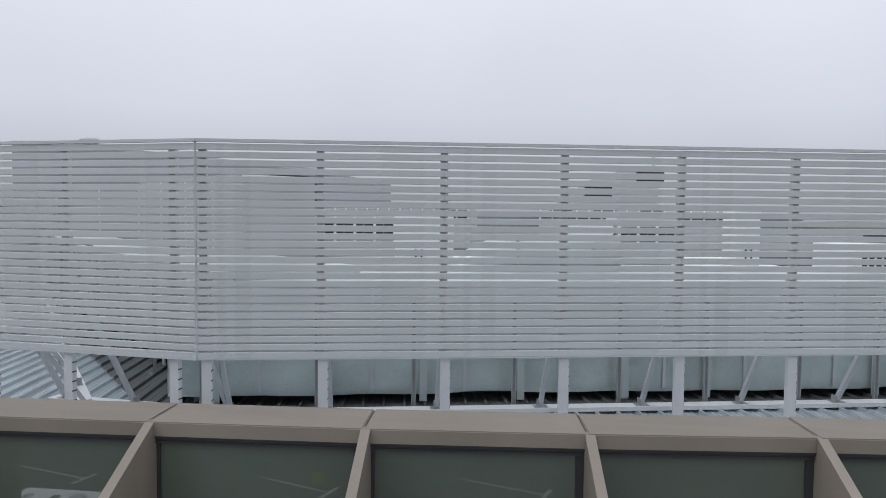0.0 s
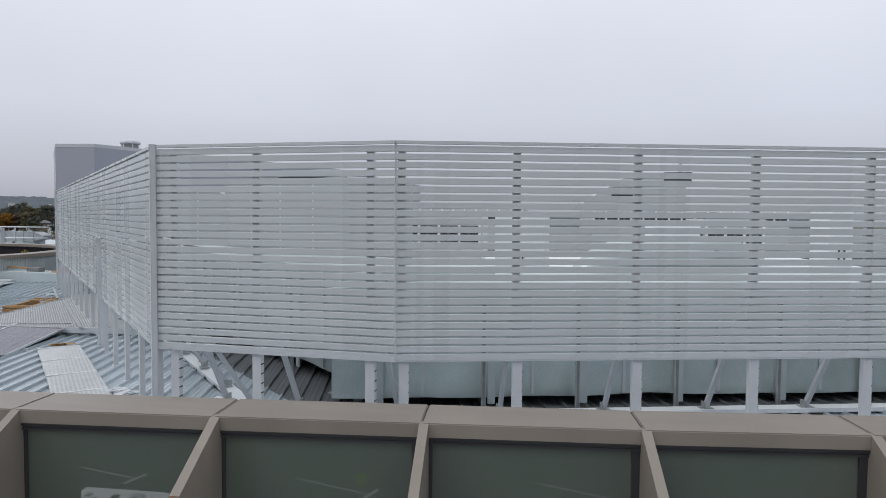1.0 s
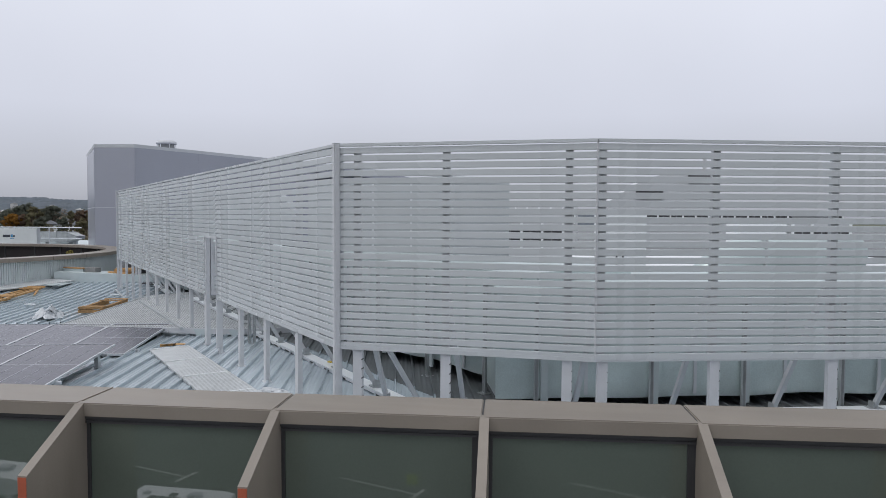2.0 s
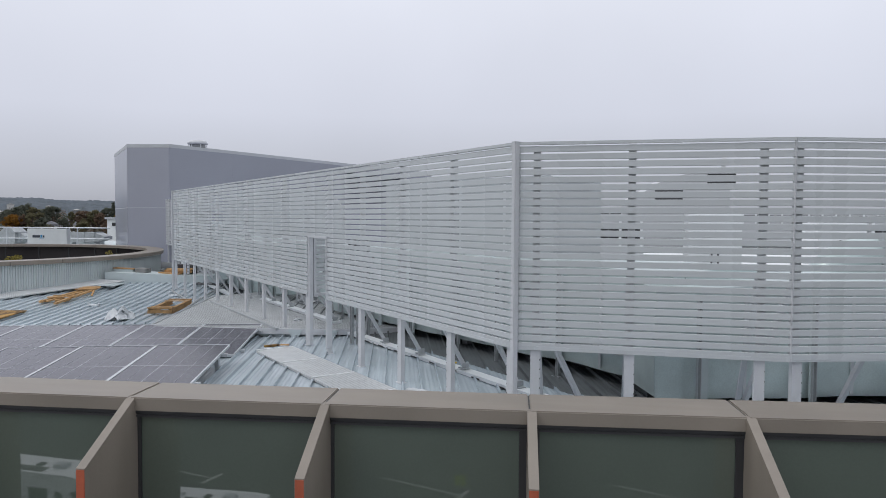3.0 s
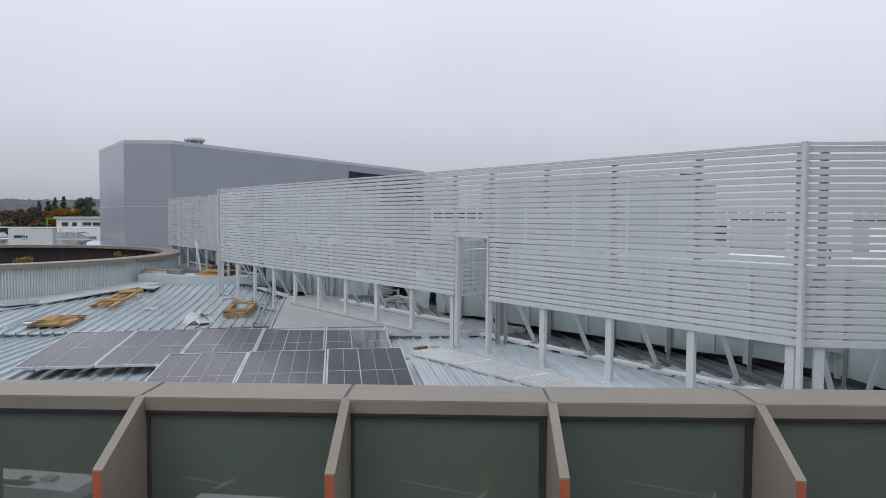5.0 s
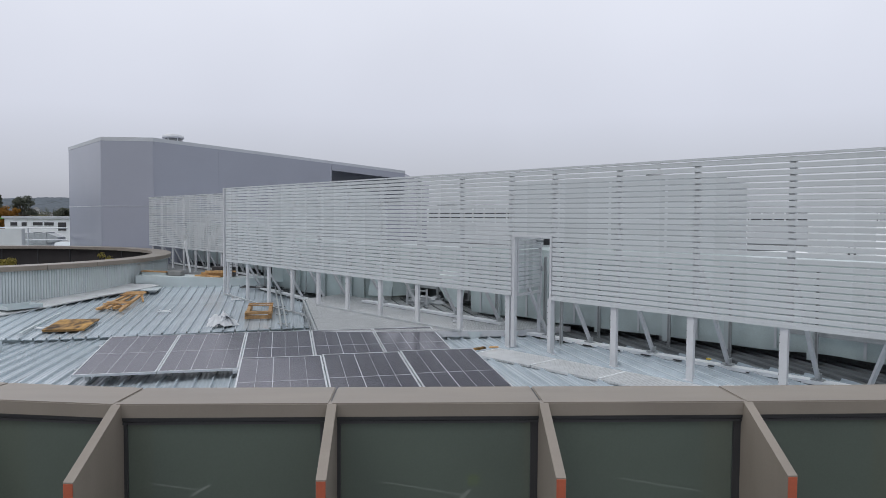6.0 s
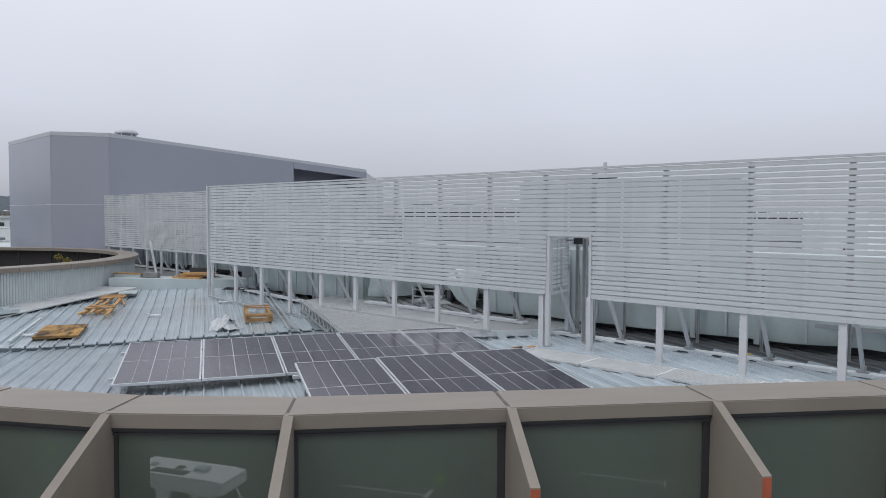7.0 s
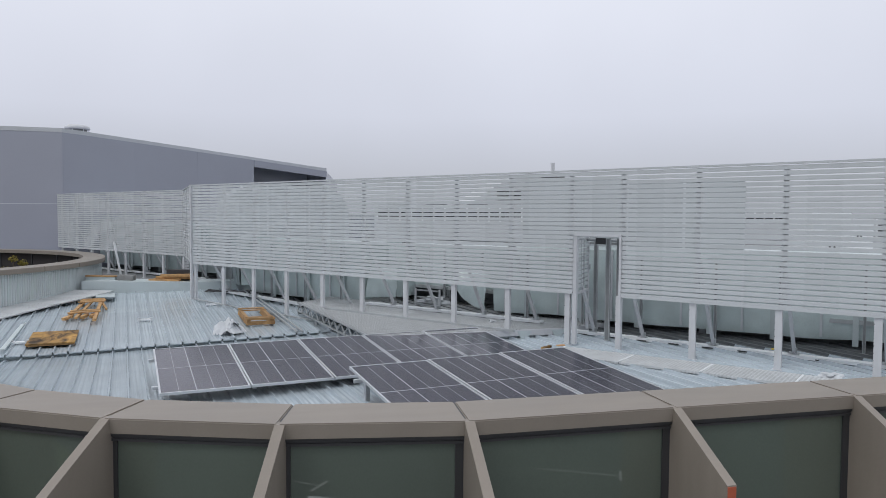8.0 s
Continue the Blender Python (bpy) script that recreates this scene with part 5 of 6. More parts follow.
def condenser(x0, y0, x1, y1, z, h, low, high):
    """A long unit whose front carries a black coil bank between two heights."""
    m, length = frame_of((x0, y0), (x1, y1))
    root = thing("condenser_unit", m @ pose(0, 0, z), "long pale condenser unit with a black coil bank", "condenser", "condensers behind the screen")
    depth = 1.5
    part("casing", box(bmesh.new(), 0, length, 0.06, depth, 0.1, h), M_POST, root)
    part("skid", box(bmesh.new(), 0.1, length - 0.1, 0.2, depth - 0.2, 0.0, 0.1), M_GALV, root)
    part("coil", box(bmesh.new(), 0.06, length - 0.06, 0.03, 0.06, low - z, high - z), M_DARK, root, "black finned coil")
    n = max(int(length / 0.45), 1)
    for i in range(n + 1):
        x = 0.06 + (length - 0.12) * i / n
        part("divider", box(bmesh.new(), x - 0.03, x + 0.03, 0.0, 0.03, low - z - 0.16, high - z + 0.16), M_WHITE, root, "white bracket between coils")
        if i < n:
            part("divider", box(bmesh.new(), x + 0.21, x + 0.225, 0.01, 0.03, low - z, high - z), M_GALV, root)
    for k in range(max(int(length / 1.8), 1)):
        part("fan_cowl", lathe(bmesh.new(), [(0.42, 0.0), (0.44, 0.05), (0.38, 0.06)], 20, (0.8 + 1.7 * k, depth / 2, h)), M_STRUT, root, "dark fan ring")
    return root


def cabinet(x, y, w, z0, z1, rot, label="bright white sheet-metal cabinet among the ducts"):
    root = thing("equipment_cabinet", pose(x, y, z0, 0, 0, rot), label, "cabinet", "white cabinets")
    bm = box(bmesh.new(), -w / 2, w / 2, 0.0, 0.9, 0.0, z1 - z0)
    bmesh.ops.bevel(bm, geom=bm.edges[:], offset=0.015, segments=2, affect="EDGES")
    part("casing", bm, M_WHITE, root)
    for sx in (-1, 1):
        part("door", box(bmesh.new(), sx * w / 4 - w / 4 + 0.02, sx * w / 4 + w / 4 - 0.02, -0.015, 0.0, 0.06, z1 - z0 - 0.06), M_WHITE, root)
        part("handle", box(bmesh.new(), sx * 0.06 - 0.015, sx * 0.06 + 0.015, -0.04, -0.015, (z1 - z0) * 0.45, (z1 - z0) * 0.6), M_DARK, root, "small dark handle")
    return root


def arched_duct(p, q, depth, z0, z1, r, seams=3):
    """A tall foil-wrapped duct whose top rounds over at both ends."""
    m, length = frame_of(p, q)
    root = thing("plenum_duct", m @ pose(0, 0, z0), "tall plenum duct wrapped in dull silver foil", "duct", "lagged ducts")
    h = z1 - z0
    outline = [(0.0, 0.0), (length, 0.0)]
    for cx, a0 in ((length - r, 0.0), (r, 90.0)):
        outline += [(cx + r * math.cos(radians(a0 + 15 * k)), h - r + r * math.sin(radians(a0 + 15 * k))) for k in range(7)]
    bm = bmesh.new()
    f = [bm.verts.new((x, 0.0, z)) for x, z in outline]
    g = [bm.verts.new((x, depth, z)) for x, z in outline]
    bm.faces.new(f)
    bm.faces.new(g[::-1])
    for i in range(len(outline)):
        j = (i + 1) % len(outline)
        bm.faces.new((f[j], f[i], g[i], g[j]))
    bmesh.ops.recalc_face_normals(bm, faces=bm.faces)
    part("lagging", bm, M_PLENUM, root, "dull silver foil wrap")
    for k in range(1, seams + 1):
        x = length * k / (seams + 1)
        part("seam", box(bmesh.new(), x - 0.03, x + 0.03, -0.006, 0.0, 0.02, h - 0.02), M_ALU, root, "taped foil seam")
    part("skid", box(bmesh.new(), 0.2, length - 0.2, 0.1, depth - 0.1, -0.06, 0.0), M_GALV, root)
    return root


condenser(-4.75, 17.25, -2.2, 17.2, 15.0, 1.16, 15.52, 15.9)
condenser(2.9, 17.5, 4.3, 17.6, 15.0, 1.1, 15.55, 15.88)
condenser(-10.0, 28.3, -1.4, 27.4, 15.0, 1.5, 16.0, 16.3)
condenser(1.2, 28.2, 8.2, 27.6, 15.0, 1.3, 16.02, 16.2)
cabinet(-1.25, 14.6, 1.0, Z_PD, 16.2, -6)
cabinet(2.28, 17.45, 1.08, 15.0, 15.98, 3)
cabinet(5.62, 16.88, 0.5, Z_PD, 16.34, 5)
arched_duct((-8.2, 16.4), (-4.4, 13.5), 1.6, Z_PD + 0.06, 16.86, 0.12)
arched_duct((-15.4, 23.5), (-11.45, 24.3), 1.8, Z_PLAT + 0.06, 16.98, 0.95, 2)
elbow_duct(-0.2, 12.3, Z_PD, 12, 0.30, 0.9)
deck_room = thing("plant_room", pose(0.5, 20.3, 13.2, 0, 0, 3), "low white sheet-metal plant room on the roof", "plant room")
for i in range(10):
    part("wall_panel", box(bmesh.new(), -6.0 + i * 1.2 + 0.005, -6.0 + (i + 1) * 1.2 - 0.005, -3.4, -3.35, 0, 1.75), M_WHITE, deck_room)
part("body", box(bmesh.new(), -6.0, 6.0, -3.35, 2.2, 0, 1.75), M_WHITE, deck_room)
part("roof", box(bmesh.new(), -6.08, 6.08, -3.48, 2.28, 1.75, 1.8), M_WHITE, deck_room)
back_roof = bmesh.new()
prism(back_roof, [(-9.5, 24.9), (14, 23.0), (30, 62), (-6, 62)], 13.2, 15.0)
tagged(obj("roof_back", back_roof, M_MEMB), "grey membrane roof reaching back behind the plant", "roof", kind="structure")

# a further plant building with dark louvred openings and a flue
far_plant = thing("stair_tower", pose(7.6, 60.0, 15.0, 0, 0, 0), "pale grey rooftop building with dark louvred openings", "building")
bm = bmesh.new()
outline = [(-4.6, 0.0), (3.55, 0.0), (3.55, 4.75), (0.2, 4.75), (-1.6, 4.3), (-2.6, 3.7), (-4.6, 2.4)]
f = [bm.verts.new((x, 0.0, z)) for x, z in outline]
g = [bm.verts.new((x, 6.0, z)) for x, z in outline]
bm.faces.new(f)
bm.faces.new(g[::-1])
for i in range(len(outline)):
    j = (i + 1) % len(outline)
    bm.faces.new((f[j], f[i], g[i], g[j]))
bmesh.ops.recalc_face_normals(bm, faces=bm.faces)
part("wall", bm, M_POST, far_plant)
for x0, x1, z0, z1 in ((1.75, 3.95, 3.9, 4.85), (-2.4, -0.2, 2.6, 3.6)):
    lv = part("louvre", box(bmesh.new(), x0, x1, -0.12, -0.02, z0, z1), M_DARK, far_plant, "dark louvred opening")
    for k in range(6):
        part("blade", box(bmesh.new(), x0, x1, -0.15, -0.12, z0 + 0.06 + k * (z1 - z0) / 6, z0 + 0.09 + k * (z1 - z0) / 6), M_STRUT, lv)
flue = thing("vent_pipe", pose(10.85, 61.0, 19.75), "slim grey flue on the far rooftop building", "pipe")
part("pipe", box(bmesh.new(), -0.14, 0.14, -0.14, 0.14, 0, 1.3), M_POST, flue)
part("collar", lathe(bmesh.new(), [(0.3, 0.0), (0.2, 0.10)], 14), M_GALV, flue)
dark_block = thing("service_block", pose(-14.2, 43.0, 13.2), "dark clad service block behind the plant", "building")
part("wall", box(bmesh.new(), -2.4, 2.6, 0.0, 4.0, 0.0, 5.0), M_SMOKE, dark_block)
part("roof", box(bmesh.new(), -2.5, 2.7, -0.1, 4.1, 5.0, 5.12), M_TRIM, dark_block)
# ---- upper roof: conduits, brackets, timber ----
def zu(p):
    return z_up(p.x, p.y)


cond = thing("conduit_pair", pose(-13.6, 17.2, 13.75), "pair of galvanised conduits clipped along the roof ribs", "conduit")
inv_c = cond.matrix_world.inverted()
for a in (-0.62, -0.50):
    p, q = Vector((-13.9 - a, 15.85, 0)), Vector((-15.26 - a, 21.95, 0))
    bm = tube(bmesh.new(), (p.x, p.y, zu(p) + 0.07), (q.x, q.y, zu(q) + 0.07), 0.022, 8)
    bm.transform(inv_c)
    part("pipe", bm, M_GALV, cond)
for i in range(5):
    k = (0.4 + i * 1.25) / 6.1
    p, q = Vector((-13.20 - 1.36 * k, 15.83 + 6.1 * k, 0)), Vector((-13.48 - 1.36 * k, 15.87 + 6.1 * k, 0))
    bm = bar(bmesh.new(), (p.x, p.y, zu(p) + 0.055), (q.x, q.y, zu(q) + 0.055), 0.05, 0.02)
    bm.transform(inv_c)
    part("saddle", bm, M_GALV, cond)


def rib_bracket(x, y):
    p = Vector((x, y, 0))
    root = thing("rib_bracket", Matrix.Translation((p.x, p.y, z_up(p.x, p.y) + 0.038)) @ Matrix(((RU.x, RV.x, 0, 0), (RU.y, RV.y, 0, 0), (0, 0, 1, 0), (0, 0, 0, 1))), "small white anchor bracket bridging two roof ribs", "bracket", "roof anchor brackets")
    part("plate", box(bmesh.new(), -0.16, 0.16, -0.05, 0.05, 0.0, 0.025), M_WHITE, root)
    for x in (-0.13, 0.13):
        part("clamp", box(bmesh.new(), x - 0.03, x + 0.03, -0.045, 0.045, -0.03, 0.05), M_ALU, root)
    return root


for x, y in ((-16.79, 18.17), (-15.46, 20.08), (-18.69, 15.94)):
    rib_bracket(x, y)


def pallet_frame(x, y, rot):
    # a narrow open crate frame
    p = Vector((x, y, 0))
    root = thing("pallet", pose(x, y, zu(p) + 0.04, 1.7, 0, rot), "narrow open pine crate frame lying on the roof", "pallet")
    for x0 in (-0.30, 0.22):
        part("rail", box(bmesh.new(), x0, x0 + 0.08, -0.78, 0.78, 0.03, 0.13), M_WOOD, root)
        part("skid", box(bmesh.new(), x0 - 0.01, x0 + 0.09, -0.80, 0.80, 0.0, 0.028), M_WOOD, root)
    for y0, y1, h in ((-0.80, -0.69, 0.155), (0.69, 0.80, 0.15), (-0.60, -0.52, 0.15), (0.40, 0.47, 0.152)):
        part("board", box(bmesh.new(), -0.31, 0.31, y0, y1, 0.13, h), M_WOOD, root)
    part("end_board", box(bmesh.new(), -0.31, 0.31, -0.826, -0.802, 0.01, 0.09), M_WOOD, root)
    part("end_board", box(bmesh.new(), -0.31, 0.31, -0.826, -0.802, 0.115, 0.165), M_WOOD, root)
    return root


pallet_frame(-14.3, 17.75, 9.8)

p = Vector((-18.18, 16.26, 0))
sheet = thing("plywood_sheet", pose(p.x, p.y, zu(p) + 0.045, 1.2, 0, 11), "stained weathered plywood sheet lying across the ribs", "plywood")
part("panel", box(bmesh.new(), -0.42, 0.42, -0.68, 0.68, 0.03, 0.055), M_PLY, sheet)
for y0 in (-0.66, 0.58):
    part("batten", box(bmesh.new(), -0.41, 0.41, y0, y0 + 0.06, 0.0, 0.03), M_WOOD, sheet)

p = Vector((-18.3, 19.35, 0))
heap = thing("broken_pallet", pose(p.x, p.y, zu(p) + 0.045, 1.2, 0, 7), "broken pine pallet boards lying in a heap", "pallet")
for x0, y0, z0, x1, y1, z1, w, h in (
    (0.30, -1.40, 0.02, 0.20, 1.10, 0.12, 0.075, 0.05), (-0.30, -0.95, 0.02, -0.20, 1.40, 0.10, 0.075, 0.05), (-0.12, -1.05, 0.03, -0.04, 1.30, 0.08, 0.06, 0.04),
    (-0.34, -0.62, 0.09, 0.34, -0.50, 0.10, 0.11, 0.025), (-0.32, -0.36, 0.10, 0.30, -0.30, 0.10, 0.10, 0.025),
    (-0.30, 0.82, 0.14, 0.30, 0.88, 0.15, 0.11, 0.025), (-0.28, 1.02, 0.15, 0.32, 1.08, 0.15, 0.10, 0.025), (-0.26, 1.20, 0.16, 0.28, 1.16, 0.17, 0.10, 0.025),
    (0.26, 0.82, 0.10, 0.38, 0.45, 0.0, 0.05, 0.04), (-0.38, -0.95, 0.0, -0.26, -0.62, 0.02, 0.09, 0.06), (-0.02, -0.78, 0.0, 0.05, -0.52, 0.02, 0.09, 0.07), (0.16, -0.70, 0.0, 0.20, -0.48, 0.02, 0.08, 0.07),
):
    part("board", bar(bmesh.new(), (x0, y0, z0 + 0.02), (x1, y1, z1 + 0.02), w, h), M_WOOD, heap)


def crumple(x, y, z, w, d, h, seed, label, material, name="plastic_wrap"):
    root = thing(name, pose(x, y, z), label, "wrap")
    bm = bmesh.new()
    bmesh.ops.create_icosphere(bm, subdivisions=4, radius=1.0)
    for v in bm.verts:
        n = noise.noise(v.co * 1.7 + Vector((seed, 0, 0))) * 0.6 + abs(noise.noise(v.co * 3.2 + Vector((0, seed, 0)))) * 0.4
        v.co *= 0.75 + n
        v.co = Vector((v.co.x * w / 2, v.co.y * d / 2, max(v.co.z + 0.35, 0.0) * h / 1.4))
    part("film", bm, material, root)
    return root


def draped_film(x, y, z, label):
    # stiff sheets of film standing in folds
    root = thing("plastic_wrap", pose(x, y, z), label, "wrap")
    for k, (ox, oy, rot, w, l, h) in enumerate(((0.0, 0.06, 25, 0.20, 0.24, 0.40), (-0.10, -0.08, 80, 0.17, 0.20, 0.30), (0.10, -0.06, -40, 0.16, 0.20, 0.27), (0.02, 0.18, 120, 0.15, 0.18, 0.24))):
        bm = bmesh.new()
        N = 14
        rows = []
        for i in range(N + 1):
            u = i / N * 2 - 1
            row = []
            for j in range(N + 1):
                v = j / N * 2 - 1
                f = 1.5 * noise.noise((u * 2.8 + k * 9, v * 2.8, 1.0))
                ridge = max(0.0, 1 - abs(u + 0.25 * f)) ** 0.8 * (0.75 + 0.4 * noise.noise((v * 1.9, k * 3.0, 0.3)) - 0.25 * v * v)
                row.append(bm.verts.new((u * w + 0.05 * f, v * l + 0.05 * noise.noise((u * 3, v * 3, k + 5.0)), max(0.0, h * ridge + 0.03 * f))))
            rows.append(row)
        for p, q in zip(rows, rows[1:]):
            for j in range(N):
                bm.faces.new((p[j], q[j], q[j + 1], p[j + 1]))
        bm.transform(pose(ox, oy, 0, 0, 0, rot))
        part("fold", bm, M_PLASTIC, root)
    return root


p = Vector((-14.8, 16.3, 0))
draped_film(p.x, p.y, zu(p) + 0.03, "crumpled clear plastic film heap on the roof")
p = Vector((-6.25, 9.1, 0))
crumple(p.x, p.y, z_low(p.x, p.y) + 0.02, 0.42, 0.25, 0.07, 5.0, "small crumpled white film scrap on the roof", M_PLASTIC)
crumple(-9.6, 14.25, Z_DECK, 0.20, 0.12, 0.06, 9.0, "small white film scrap on the deck", M_PLASTIC)

strip2 = thing("flashing_strip", pose(-19.0, 16.6, z_up(-19.0, 16.6) + 0.04, 1.2, 0, 11), "long pale folded flashing strip lying on the ribs", "flashing")
part("strip", box(bmesh.new(), -0.05, 0.04, -1.45, 1.45, 0.0, 0.008), M_FLASH, strip2)
part("fold", box(bmesh.new(), 0.04, 0.046, -1.45, 1.45, 0.0, 0.035), M_FLASH, strip2)

# ledge walk round the drum
ledge = thing("drum_ledge", pose(-19, 20, 13.6), "grey plank ledge on brackets round the drum", "ledge")
inv_l = ledge.matrix_world.inverted()
LP = [(-21.4, 13.2), (-20.85, 15.3), (-20.25, 17.1), (-19.78, 18.5), (-19.2, 20.0), (-18.65, 21.1), (-18.28, 22.1)]


def ledge_z(x, y):
    return max(13.66 + 0.055 * (y - 18), z_up(x, y) + 0.05)


def to_drum(p, r=7.72):
    """The place on the drum's wall behind p."""
    c = Vector((-26.95, 23.9))
    return c + (p - c).normalized() * r


for a, b in zip(LP, LP[1:]):
    a, b = Vector(a), Vector(b)
    d = (b - a).normalized()
    b = b - d * 0.01
    za, zb = ledge_z(*a), ledge_z(*b)
    wa, wb = to_drum(a), to_drum(b)
    bm = bmesh.new()
    v = [bm.verts.new((p.x, p.y, z + h)) for h in (-0.03, 0.0) for p, z in ((a, za), (b, zb), (wb, zb + 0.02), (wa, za + 0.02))]
    for f in ((3, 2, 1, 0), (4, 5, 6, 7), (0, 1, 5, 4), (1, 2, 6, 5), (2, 3, 7, 6), (3, 0, 4, 7)):
        bm.faces.new([v[k] for k in f])
    bm.transform(inv_l)
    part("plank", bm, M_GRATE, ledge)
    bm = bmesh.new()
    u, w = (wa - a).normalized() * 0.4, (wb - b).normalized() * 0.4
    prism(bm, [tuple(a + u), tuple(b + w), tuple(wb), tuple(wa)], lambda x, y: z_up(x, y) - 0.15, lambda x, y: min(za, zb) - 0.034)
    bm.transform(inv_l)
    part("apron", bm, M_FLASH, ledge, "pale folded apron flashing")
    for k in (0.1, 0.6):
        c = a.lerp(b, k)
        zc, w = za + (zb - za) * k, to_drum(a.lerp(b, k))
        zr = z_up(c.x, c.y)
        u = (w - c).normalized()
        side = Vector((-u.y, u.x)) * 0.008
        bm = bmesh.new()
        outline = [(c + u * 0.02, zc - 0.032), (c + u * 0.02, min(zr, zc - 0.08)), (c + u * 0.5, zr - 0.06), (c + u * 0.9, zc - 0.032)]
        lo = [bm.verts.new((p.x + side.x, p.y + side.y, z)) for p, z in outline]
        hi = [bm.verts.new((p.x - side.x, p.y - side.y, z)) for p, z in outline]
        bm.faces.new(lo)
        bm.faces.new(hi[::-1])
        for i in range(4):
            j = (i + 1) % 4
            bm.faces.new((lo[j], lo[i], hi[i], hi[j]))
        bmesh.ops.recalc_face_normals(bm, faces=bm.faces)
        bm.transform(inv_l)
        part("bracket", bm, M_GALV, ledge)
tray = thing("metal_tray", pose(-20.3, 17.95, ledge_z(-20.3, 17.95) + 0.03, 0, 0, 58), "shallow pale folded metal tray lying on the ledge", "tray")
part("base", box(bmesh.new(), -0.42, 0.42, -0.3, 0.3, 0.0, 0.012), M_FLASH, tray)
for x0, x1, y0, y1 in ((-0.42, 0.42, -0.31, -0.3), (-0.42, 0.42, 0.3, 0.31), (-0.43, -0.42, -0.31, 0.31), (0.42, 0.43, -0.31, 0.31)):
    part("side", box(bmesh.new(), x0, x1, y0, y1, 0.0, 0.09), M_FLASH, tray)
loose = thing("loose_plank", pose(-18.3, 21.55, z_up(-18.3, 21.55), 0, 0, 12), "loose pale metal plank propped on blocks beside the ledge", "plank")
part("plank", box(bmesh.new(), -0.16, 0.16, -0.5, 0.5, 0.08, 0.10), M_FLASH, loose)
part("plank", box(bmesh.new(), -0.30, 0.02, -0.62, 0.3, 0.101, 0.115), M_FLASH, loose)
for y0 in (-0.42, 0.34):
    part("packer", box(bmesh.new(), -0.12, 0.12, y0, y0 + 0.08, 0.03, 0.08), M_GALV, loose)

# things on the platform
blk = thing("timber_plank", pose(-18.74, 22.85, z_kerb(-18.74, 0), 0, 1.4, -6), "pine plank lying on the platform edge", "plank")
part("board", box(bmesh.new(), -0.42, 0.40, -0.12, 0.12, 0.09, 0.125), M_WOOD, blk)
part("packer", box(bmesh.new(), -0.4, 0.38, -0.10, 0.10, 0, 0.09), M_FLASH, blk)
blk = thing("concrete_block", pose(-18.07, 22.80, z_kerb(-18.07, 0), 0, 1.4, -6), "grey concrete block at the platform edge", "block")
bm = box(bmesh.new(), -0.22, 0.22, -0.14, 0.14, 0, 0.15)
bmesh.ops.bevel(bm, geom=bm.edges[:], offset=0.012, segments=1, affect="EDGES")
part("body", bm, mat("grey_concrete", (0.22, 0.22, 0.215), 0.9, vary=0.2, scale=5), blk)
stack = thing("timber_stack", pose(-16.95, 22.88, z_kerb(-16.95, 0), 0, 1.0, -12), "stack of pine timbers with black wrap on top", "timber")
for a, b, c, d, z, w, h in ((-0.75, -0.18, 0.45, -0.24, 0.03, 0.16, 0.05), (-0.7, 0.05, 0.3, 0.12, 0.03, 0.14, 0.05), (-0.55, -0.1, 0.75, 0.02, 0.10, 0.10, 0.09), (-0.3, -0.22, 0.8, -0.12, 0.19, 0.09, 0.08), (-0.45, 0.16, 0.7, 0.06, 0.11, 0.12, 0.06), (0.0, -0.05, 0.85, 0.16, 0.20, 0.10, 0.05)):
    part("timber", bar(bmesh.new(), (a * 0.75 + 0.1, b, z * 0.85), (c * 0.75 + 0.1, d, z * 0.85), w, h * 0.85), M_WOOD, stack)
part("black_wrap", box(bmesh.new(), -0.1, 0.6, 0.16, 0.42, 0.0, 0.30), M_DARK, stack)
prop = thing("leaning_batten", pose(-19.2, 27.73, Z_PLAT), "white metal batten leaning against the far screen", "batten")
part("batten", bar(bmesh.new(), (0.0, 0, 0.01), (-0.28, 0.27, 1.25), 0.075, 0.03), M_WHITE, prop)

for x, y, w, d, h, k in ((-19.2, 25.0, 0.5, 0.35, 0.10, 11), (-18.4, 24.4, 0.4, 0.3, 0.08, 12), (-17.6, 24.2, 0.5, 0.3, 0.12, 13), (-19.9, 27.0, 0.7, 0.4, 0.14, 14), (-17.4, 25.6, 0.4, 0.4, 0.10, 15)):
    crumple(x, y, Z_PLAT, w, d, h, k, "crumpled film scrap on the platform", M_PLASTIC)
for x, y, rot in ((-17.9, 23.6, 20), (-18.9, 24.3, -35), (-17.0, 23.9, 70)):
    cut_ = thing("metal_offcut", pose(x, y, Z_PLAT, 0, 0, rot), "bent pale metal offcut on the platform", "offcut")
    part("strip", box(bmesh.new(), -0.35, 0.35, -0.05, 0.05, 0.0, 0.012), M_FLASH, cut_)
    part("fold", box(bmesh.new(), -0.35, 0.35, 0.05, 0.056, 0.0, 0.06), M_FLASH, cut_)

w = m_bc @ Vector((10.6, -2.0, 0))
crumple(w.x, w.y, Z_DECK, 0.9, 0.45, 0.22, 21.0, "crumpled white film lying on the perforated deck", M_PLASTIC)
w = m_bc @ Vector((15.4, -1.2, 0))
pipe_ = thing("bent_conduit", pose(w.x, w.y, z_up(w.x, w.y)), "thin galvanised conduit rising in a bend from the roof", "conduit")
sweep_pts = [(0, 0, 0.05), (0.12, 0.03, 0.07), (0.22, 0.06, 0.14), (0.26, 0.07, 0.26), (0.26, 0.07, 0.95)]
for a, b in zip(sweep_pts, sweep_pts[1:]):
    part("length", tube(bmesh.new(), a, b, 0.014, 8), M_GALV, pipe_)
w = m_bc @ Vector((17.3, -1.05, 0))
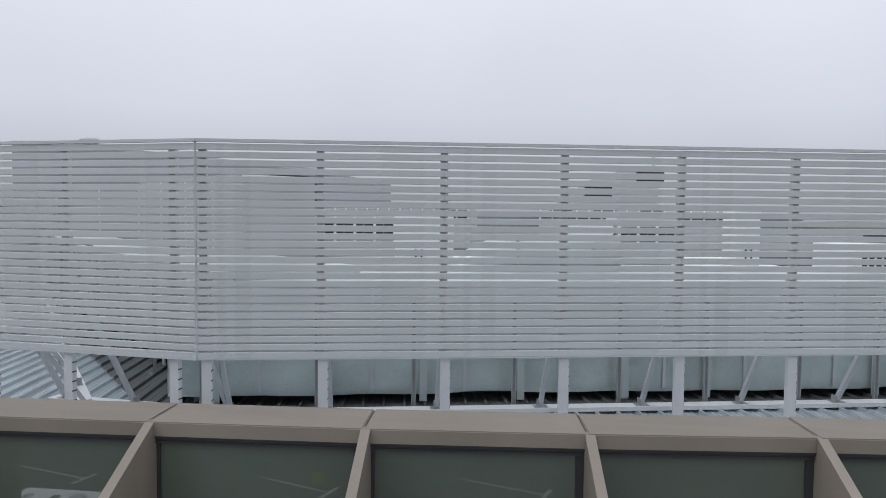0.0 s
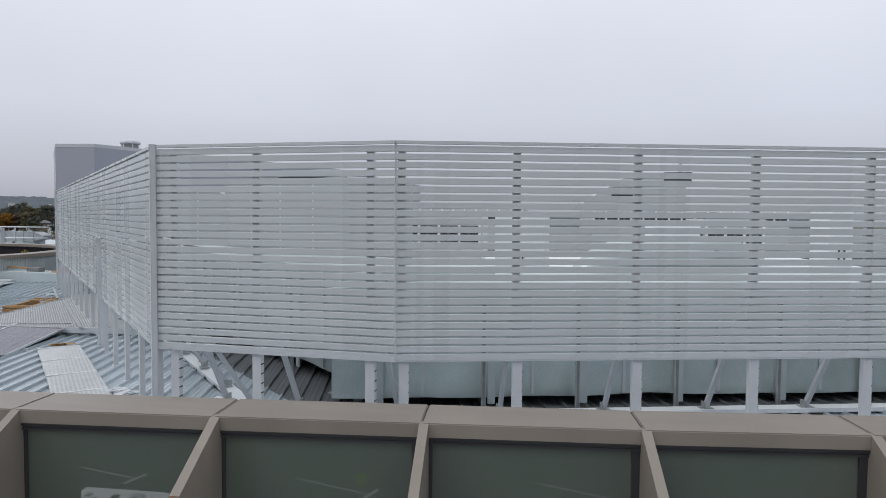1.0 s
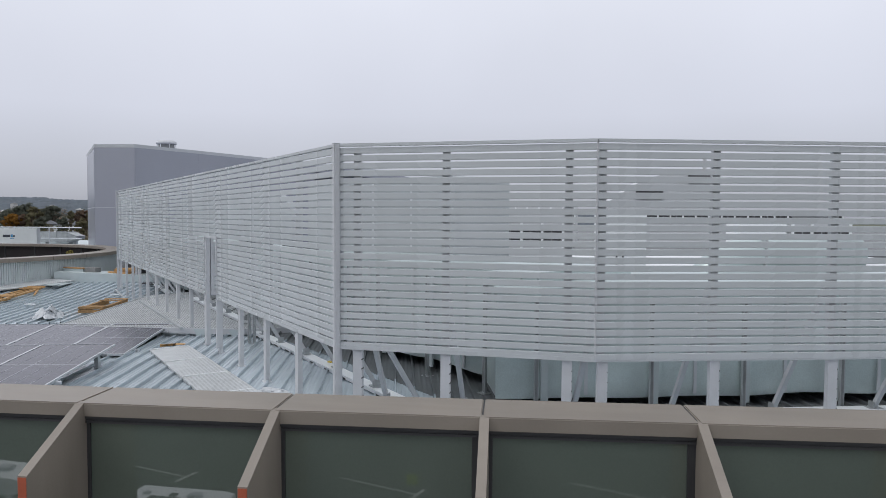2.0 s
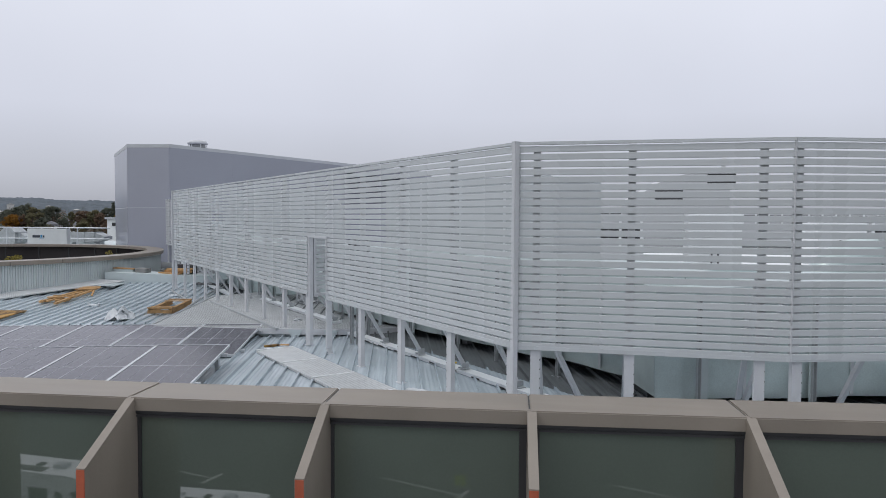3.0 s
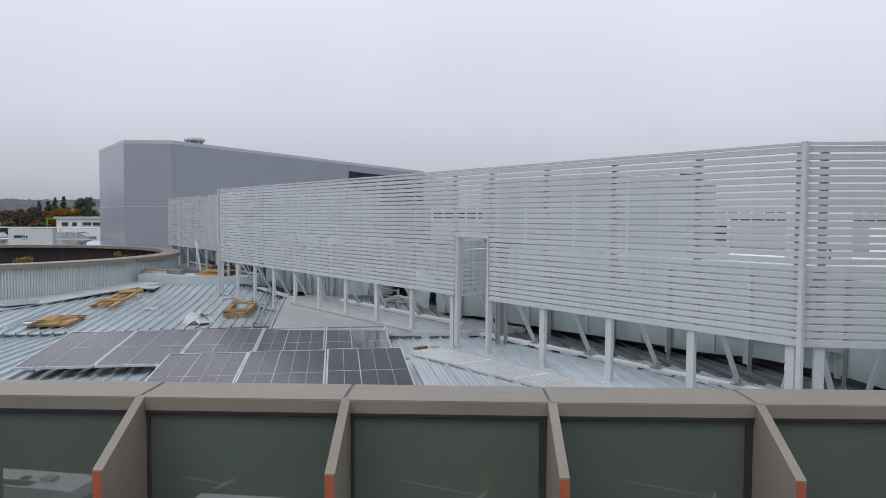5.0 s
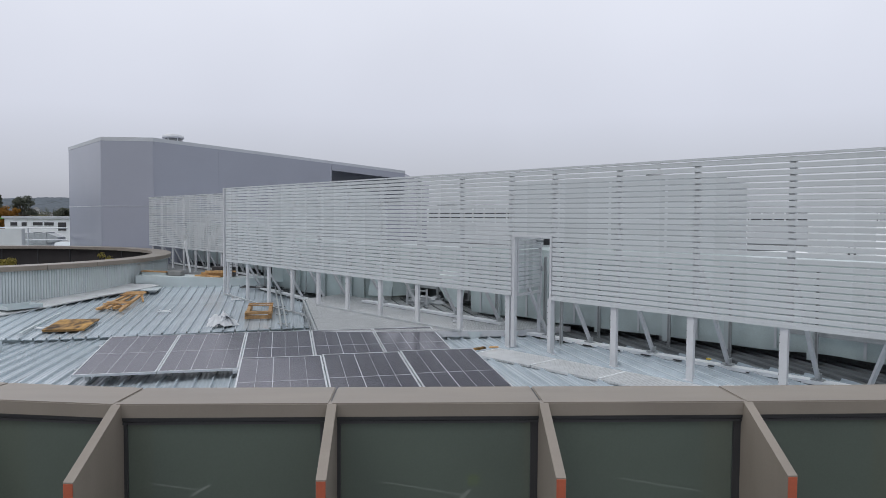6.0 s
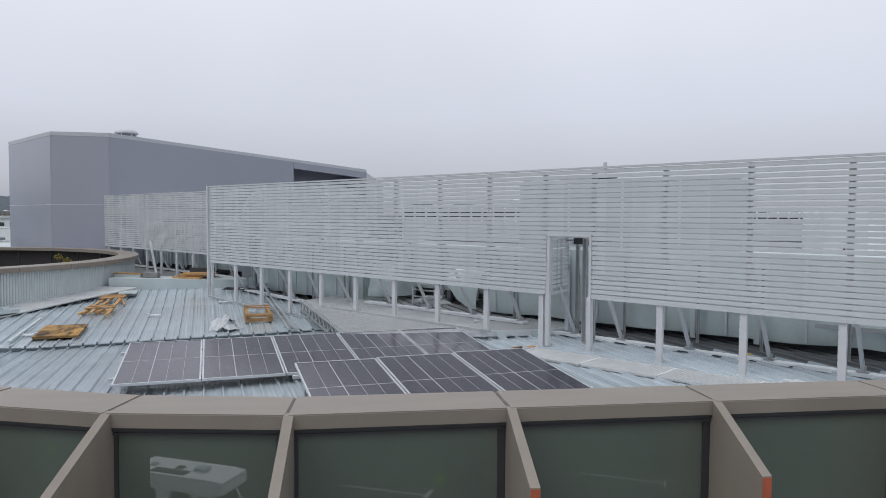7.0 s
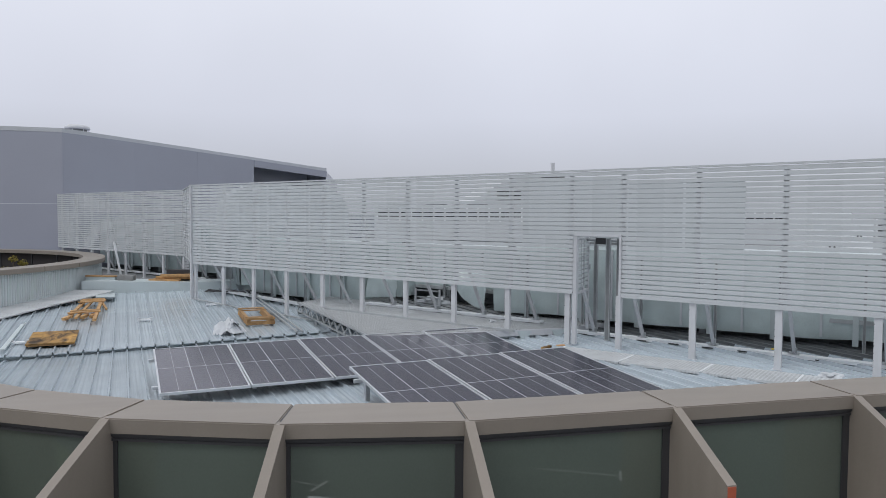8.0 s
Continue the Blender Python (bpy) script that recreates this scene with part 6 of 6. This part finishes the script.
coil_ = thing("cable_bundle", pose(w.x, w.y, z_up(w.x, w.y) + 0.03, 0, 0, -25), "loose bundle of black cables lying on the roof", "cable")
for k in range(5):
    p0 = Vector((-0.7, 0.05 * k - 0.1, 0.02 + 0.012 * k))
    for i in range(10):
        p1 = p0 + Vector((0.14, 0.05 * math.sin(i * 0.9 + k * 1.7), 0.012 * math.sin(i * 1.3 + k)))
        part("cable", tube(bmesh.new(), tuple(p0), tuple(p1), 0.012, 6), M_DARK, coil_)
        p0 = p1

# offcuts beside the walkway
off = thing("timber_offcut", pose(-9.3, 12.05, z_low(-9.3, 12.05) + 0.04, 0, 0, 30), "brown timber offcuts on the roof", "offcut")
part("piece", bar(bmesh.new(), (-0.14, 0, 0.02), (0.12, 0.04, 0.02), 0.06, 0.035), M_PLY, off)
part("piece", bar(bmesh.new(), (0.12, -0.10, 0.05), (0.26, -0.16, 0.05), 0.05, 0.02), M_WOOD, off)

tag = thing("yellow_tag", m_bc @ pose(2.86, -1.1, z_low(-5.9, 10.7) + 0.085, 0, 0, 20), "small yellow plastic tag on the pale foot rail", "tag")
part("label", box(bmesh.new(), -0.035, 0.035, -0.02, 0.02, 0.0, 0.02), M_TAGYELLOW, tag)

# rail line across the ribs in front of the post feet
front_rail = thing("roof_angle", m_bc, "galvanised angle fixed across the roof ribs", "angle")
for s0, s1 in ((11.5, 13.2), (13.25, 15.0), (15.05, 17.2)):
    a, b = m_bc @ Vector((s0, 0.16, 0)), m_bc @ Vector((s1, 0.16, 0))
    part("angle", bar(bmesh.new(), (s0, 0.16, z_up(a.x, a.y) + 0.055), (s1, 0.16, z_up(b.x, b.y) + 0.055), 0.06, 0.03), M_GALV, front_rail)

a, b = m_bc @ Vector((7.0, 0.2, 0)), m_bc @ Vector((12.0, 0.2, 0))
part("angle", bar(bmesh.new(), (7.0, 0.2, Z_DECK + 0.02), (12.0, 0.2, Z_DECK + 0.02), 0.05, 0.04), M_GALV, front_rail)

# mounting rails of the solar panels
for n, x, y, z, dz in PANEL_ROWS:
    mount = thing("panel_mount", panel_pose(x, y, z, TILT_PV), "aluminium mounting rails on feet under the solar panels", "rail", "solar mounting rails")
    for yy in (0.45, 1.9):
        slope = dz / PITCH_PV
        L = PITCH_PV * n
        part("rail", bar(bmesh.new(), (-0.08, yy, -0.025), (L + 0.06, yy, -0.025 + slope * L), 0.04, 0.045), M_ALU, mount)
        for i in range(n + 1):
            xx = min(0.1 + i * PITCH_PV, L - 0.1)
            w = mount.matrix_world @ Vector((xx, yy, 0))
            drop = w.z + slope * xx - z_low(w.x, w.y)
            part("foot", box(bmesh.new(), xx - 0.03, xx + 0.03, yy - 0.04, yy + 0.04, -drop + 0.03, slope * xx - 0.04), M_ALU, mount)


# ---- roof sheets, last ----
def inside(x, y):
    """True where the place lies within the parapet."""
    for a, b in zip(IN, IN[1:]):
        if (b[0] - a[0]) * (y - a[1]) - (b[1] - a[1]) * (x - a[0]) > -0.04 and (a[0] >= x >= b[0] or (b[1] > a[1] and a[1] <= y <= b[1] and x < b[0] + 1.5)):
            return False
    return x > IN[-1][0] or y > IN[-1][1]


def sheet_start(a):
    b = -11.5
    while b < 0 and not all(inside(at(a + k, b).x, at(a + k, b).y) for k in (0, 0.35, 0.7)):
        b += 0.05
    return b + 0.05


roof_sheets(roof_main, -9.199, 24, sheet_start, lambda a: 2.4 if a < 0.2 else 3.75 if a < 3.1 else 13.0, z_low)
roof_sheets(roof_top, -9.199, 0, 1.38, 8.6, z_up)
bm = bmesh.new()
for i in range(24):
    pts = [at(-9.2 + (i + k) * 0.387, b) for k, b in ((0, 1.5), (1, 1.5), (1, 1.56), (0, 1.56))]
    prism(bm, [(p.x, p.y) for p in pts], lambda x, y: z_low(x, y) - 0.05, lambda x, y: z_up(x, y) - 0.016)
part("closure", bm, M_FLASH, roof_top, "pale closure flashing under the lapped edge")
roof_sheets(roof_top, -0.127, 3, 3.7, 8.6, z_up)
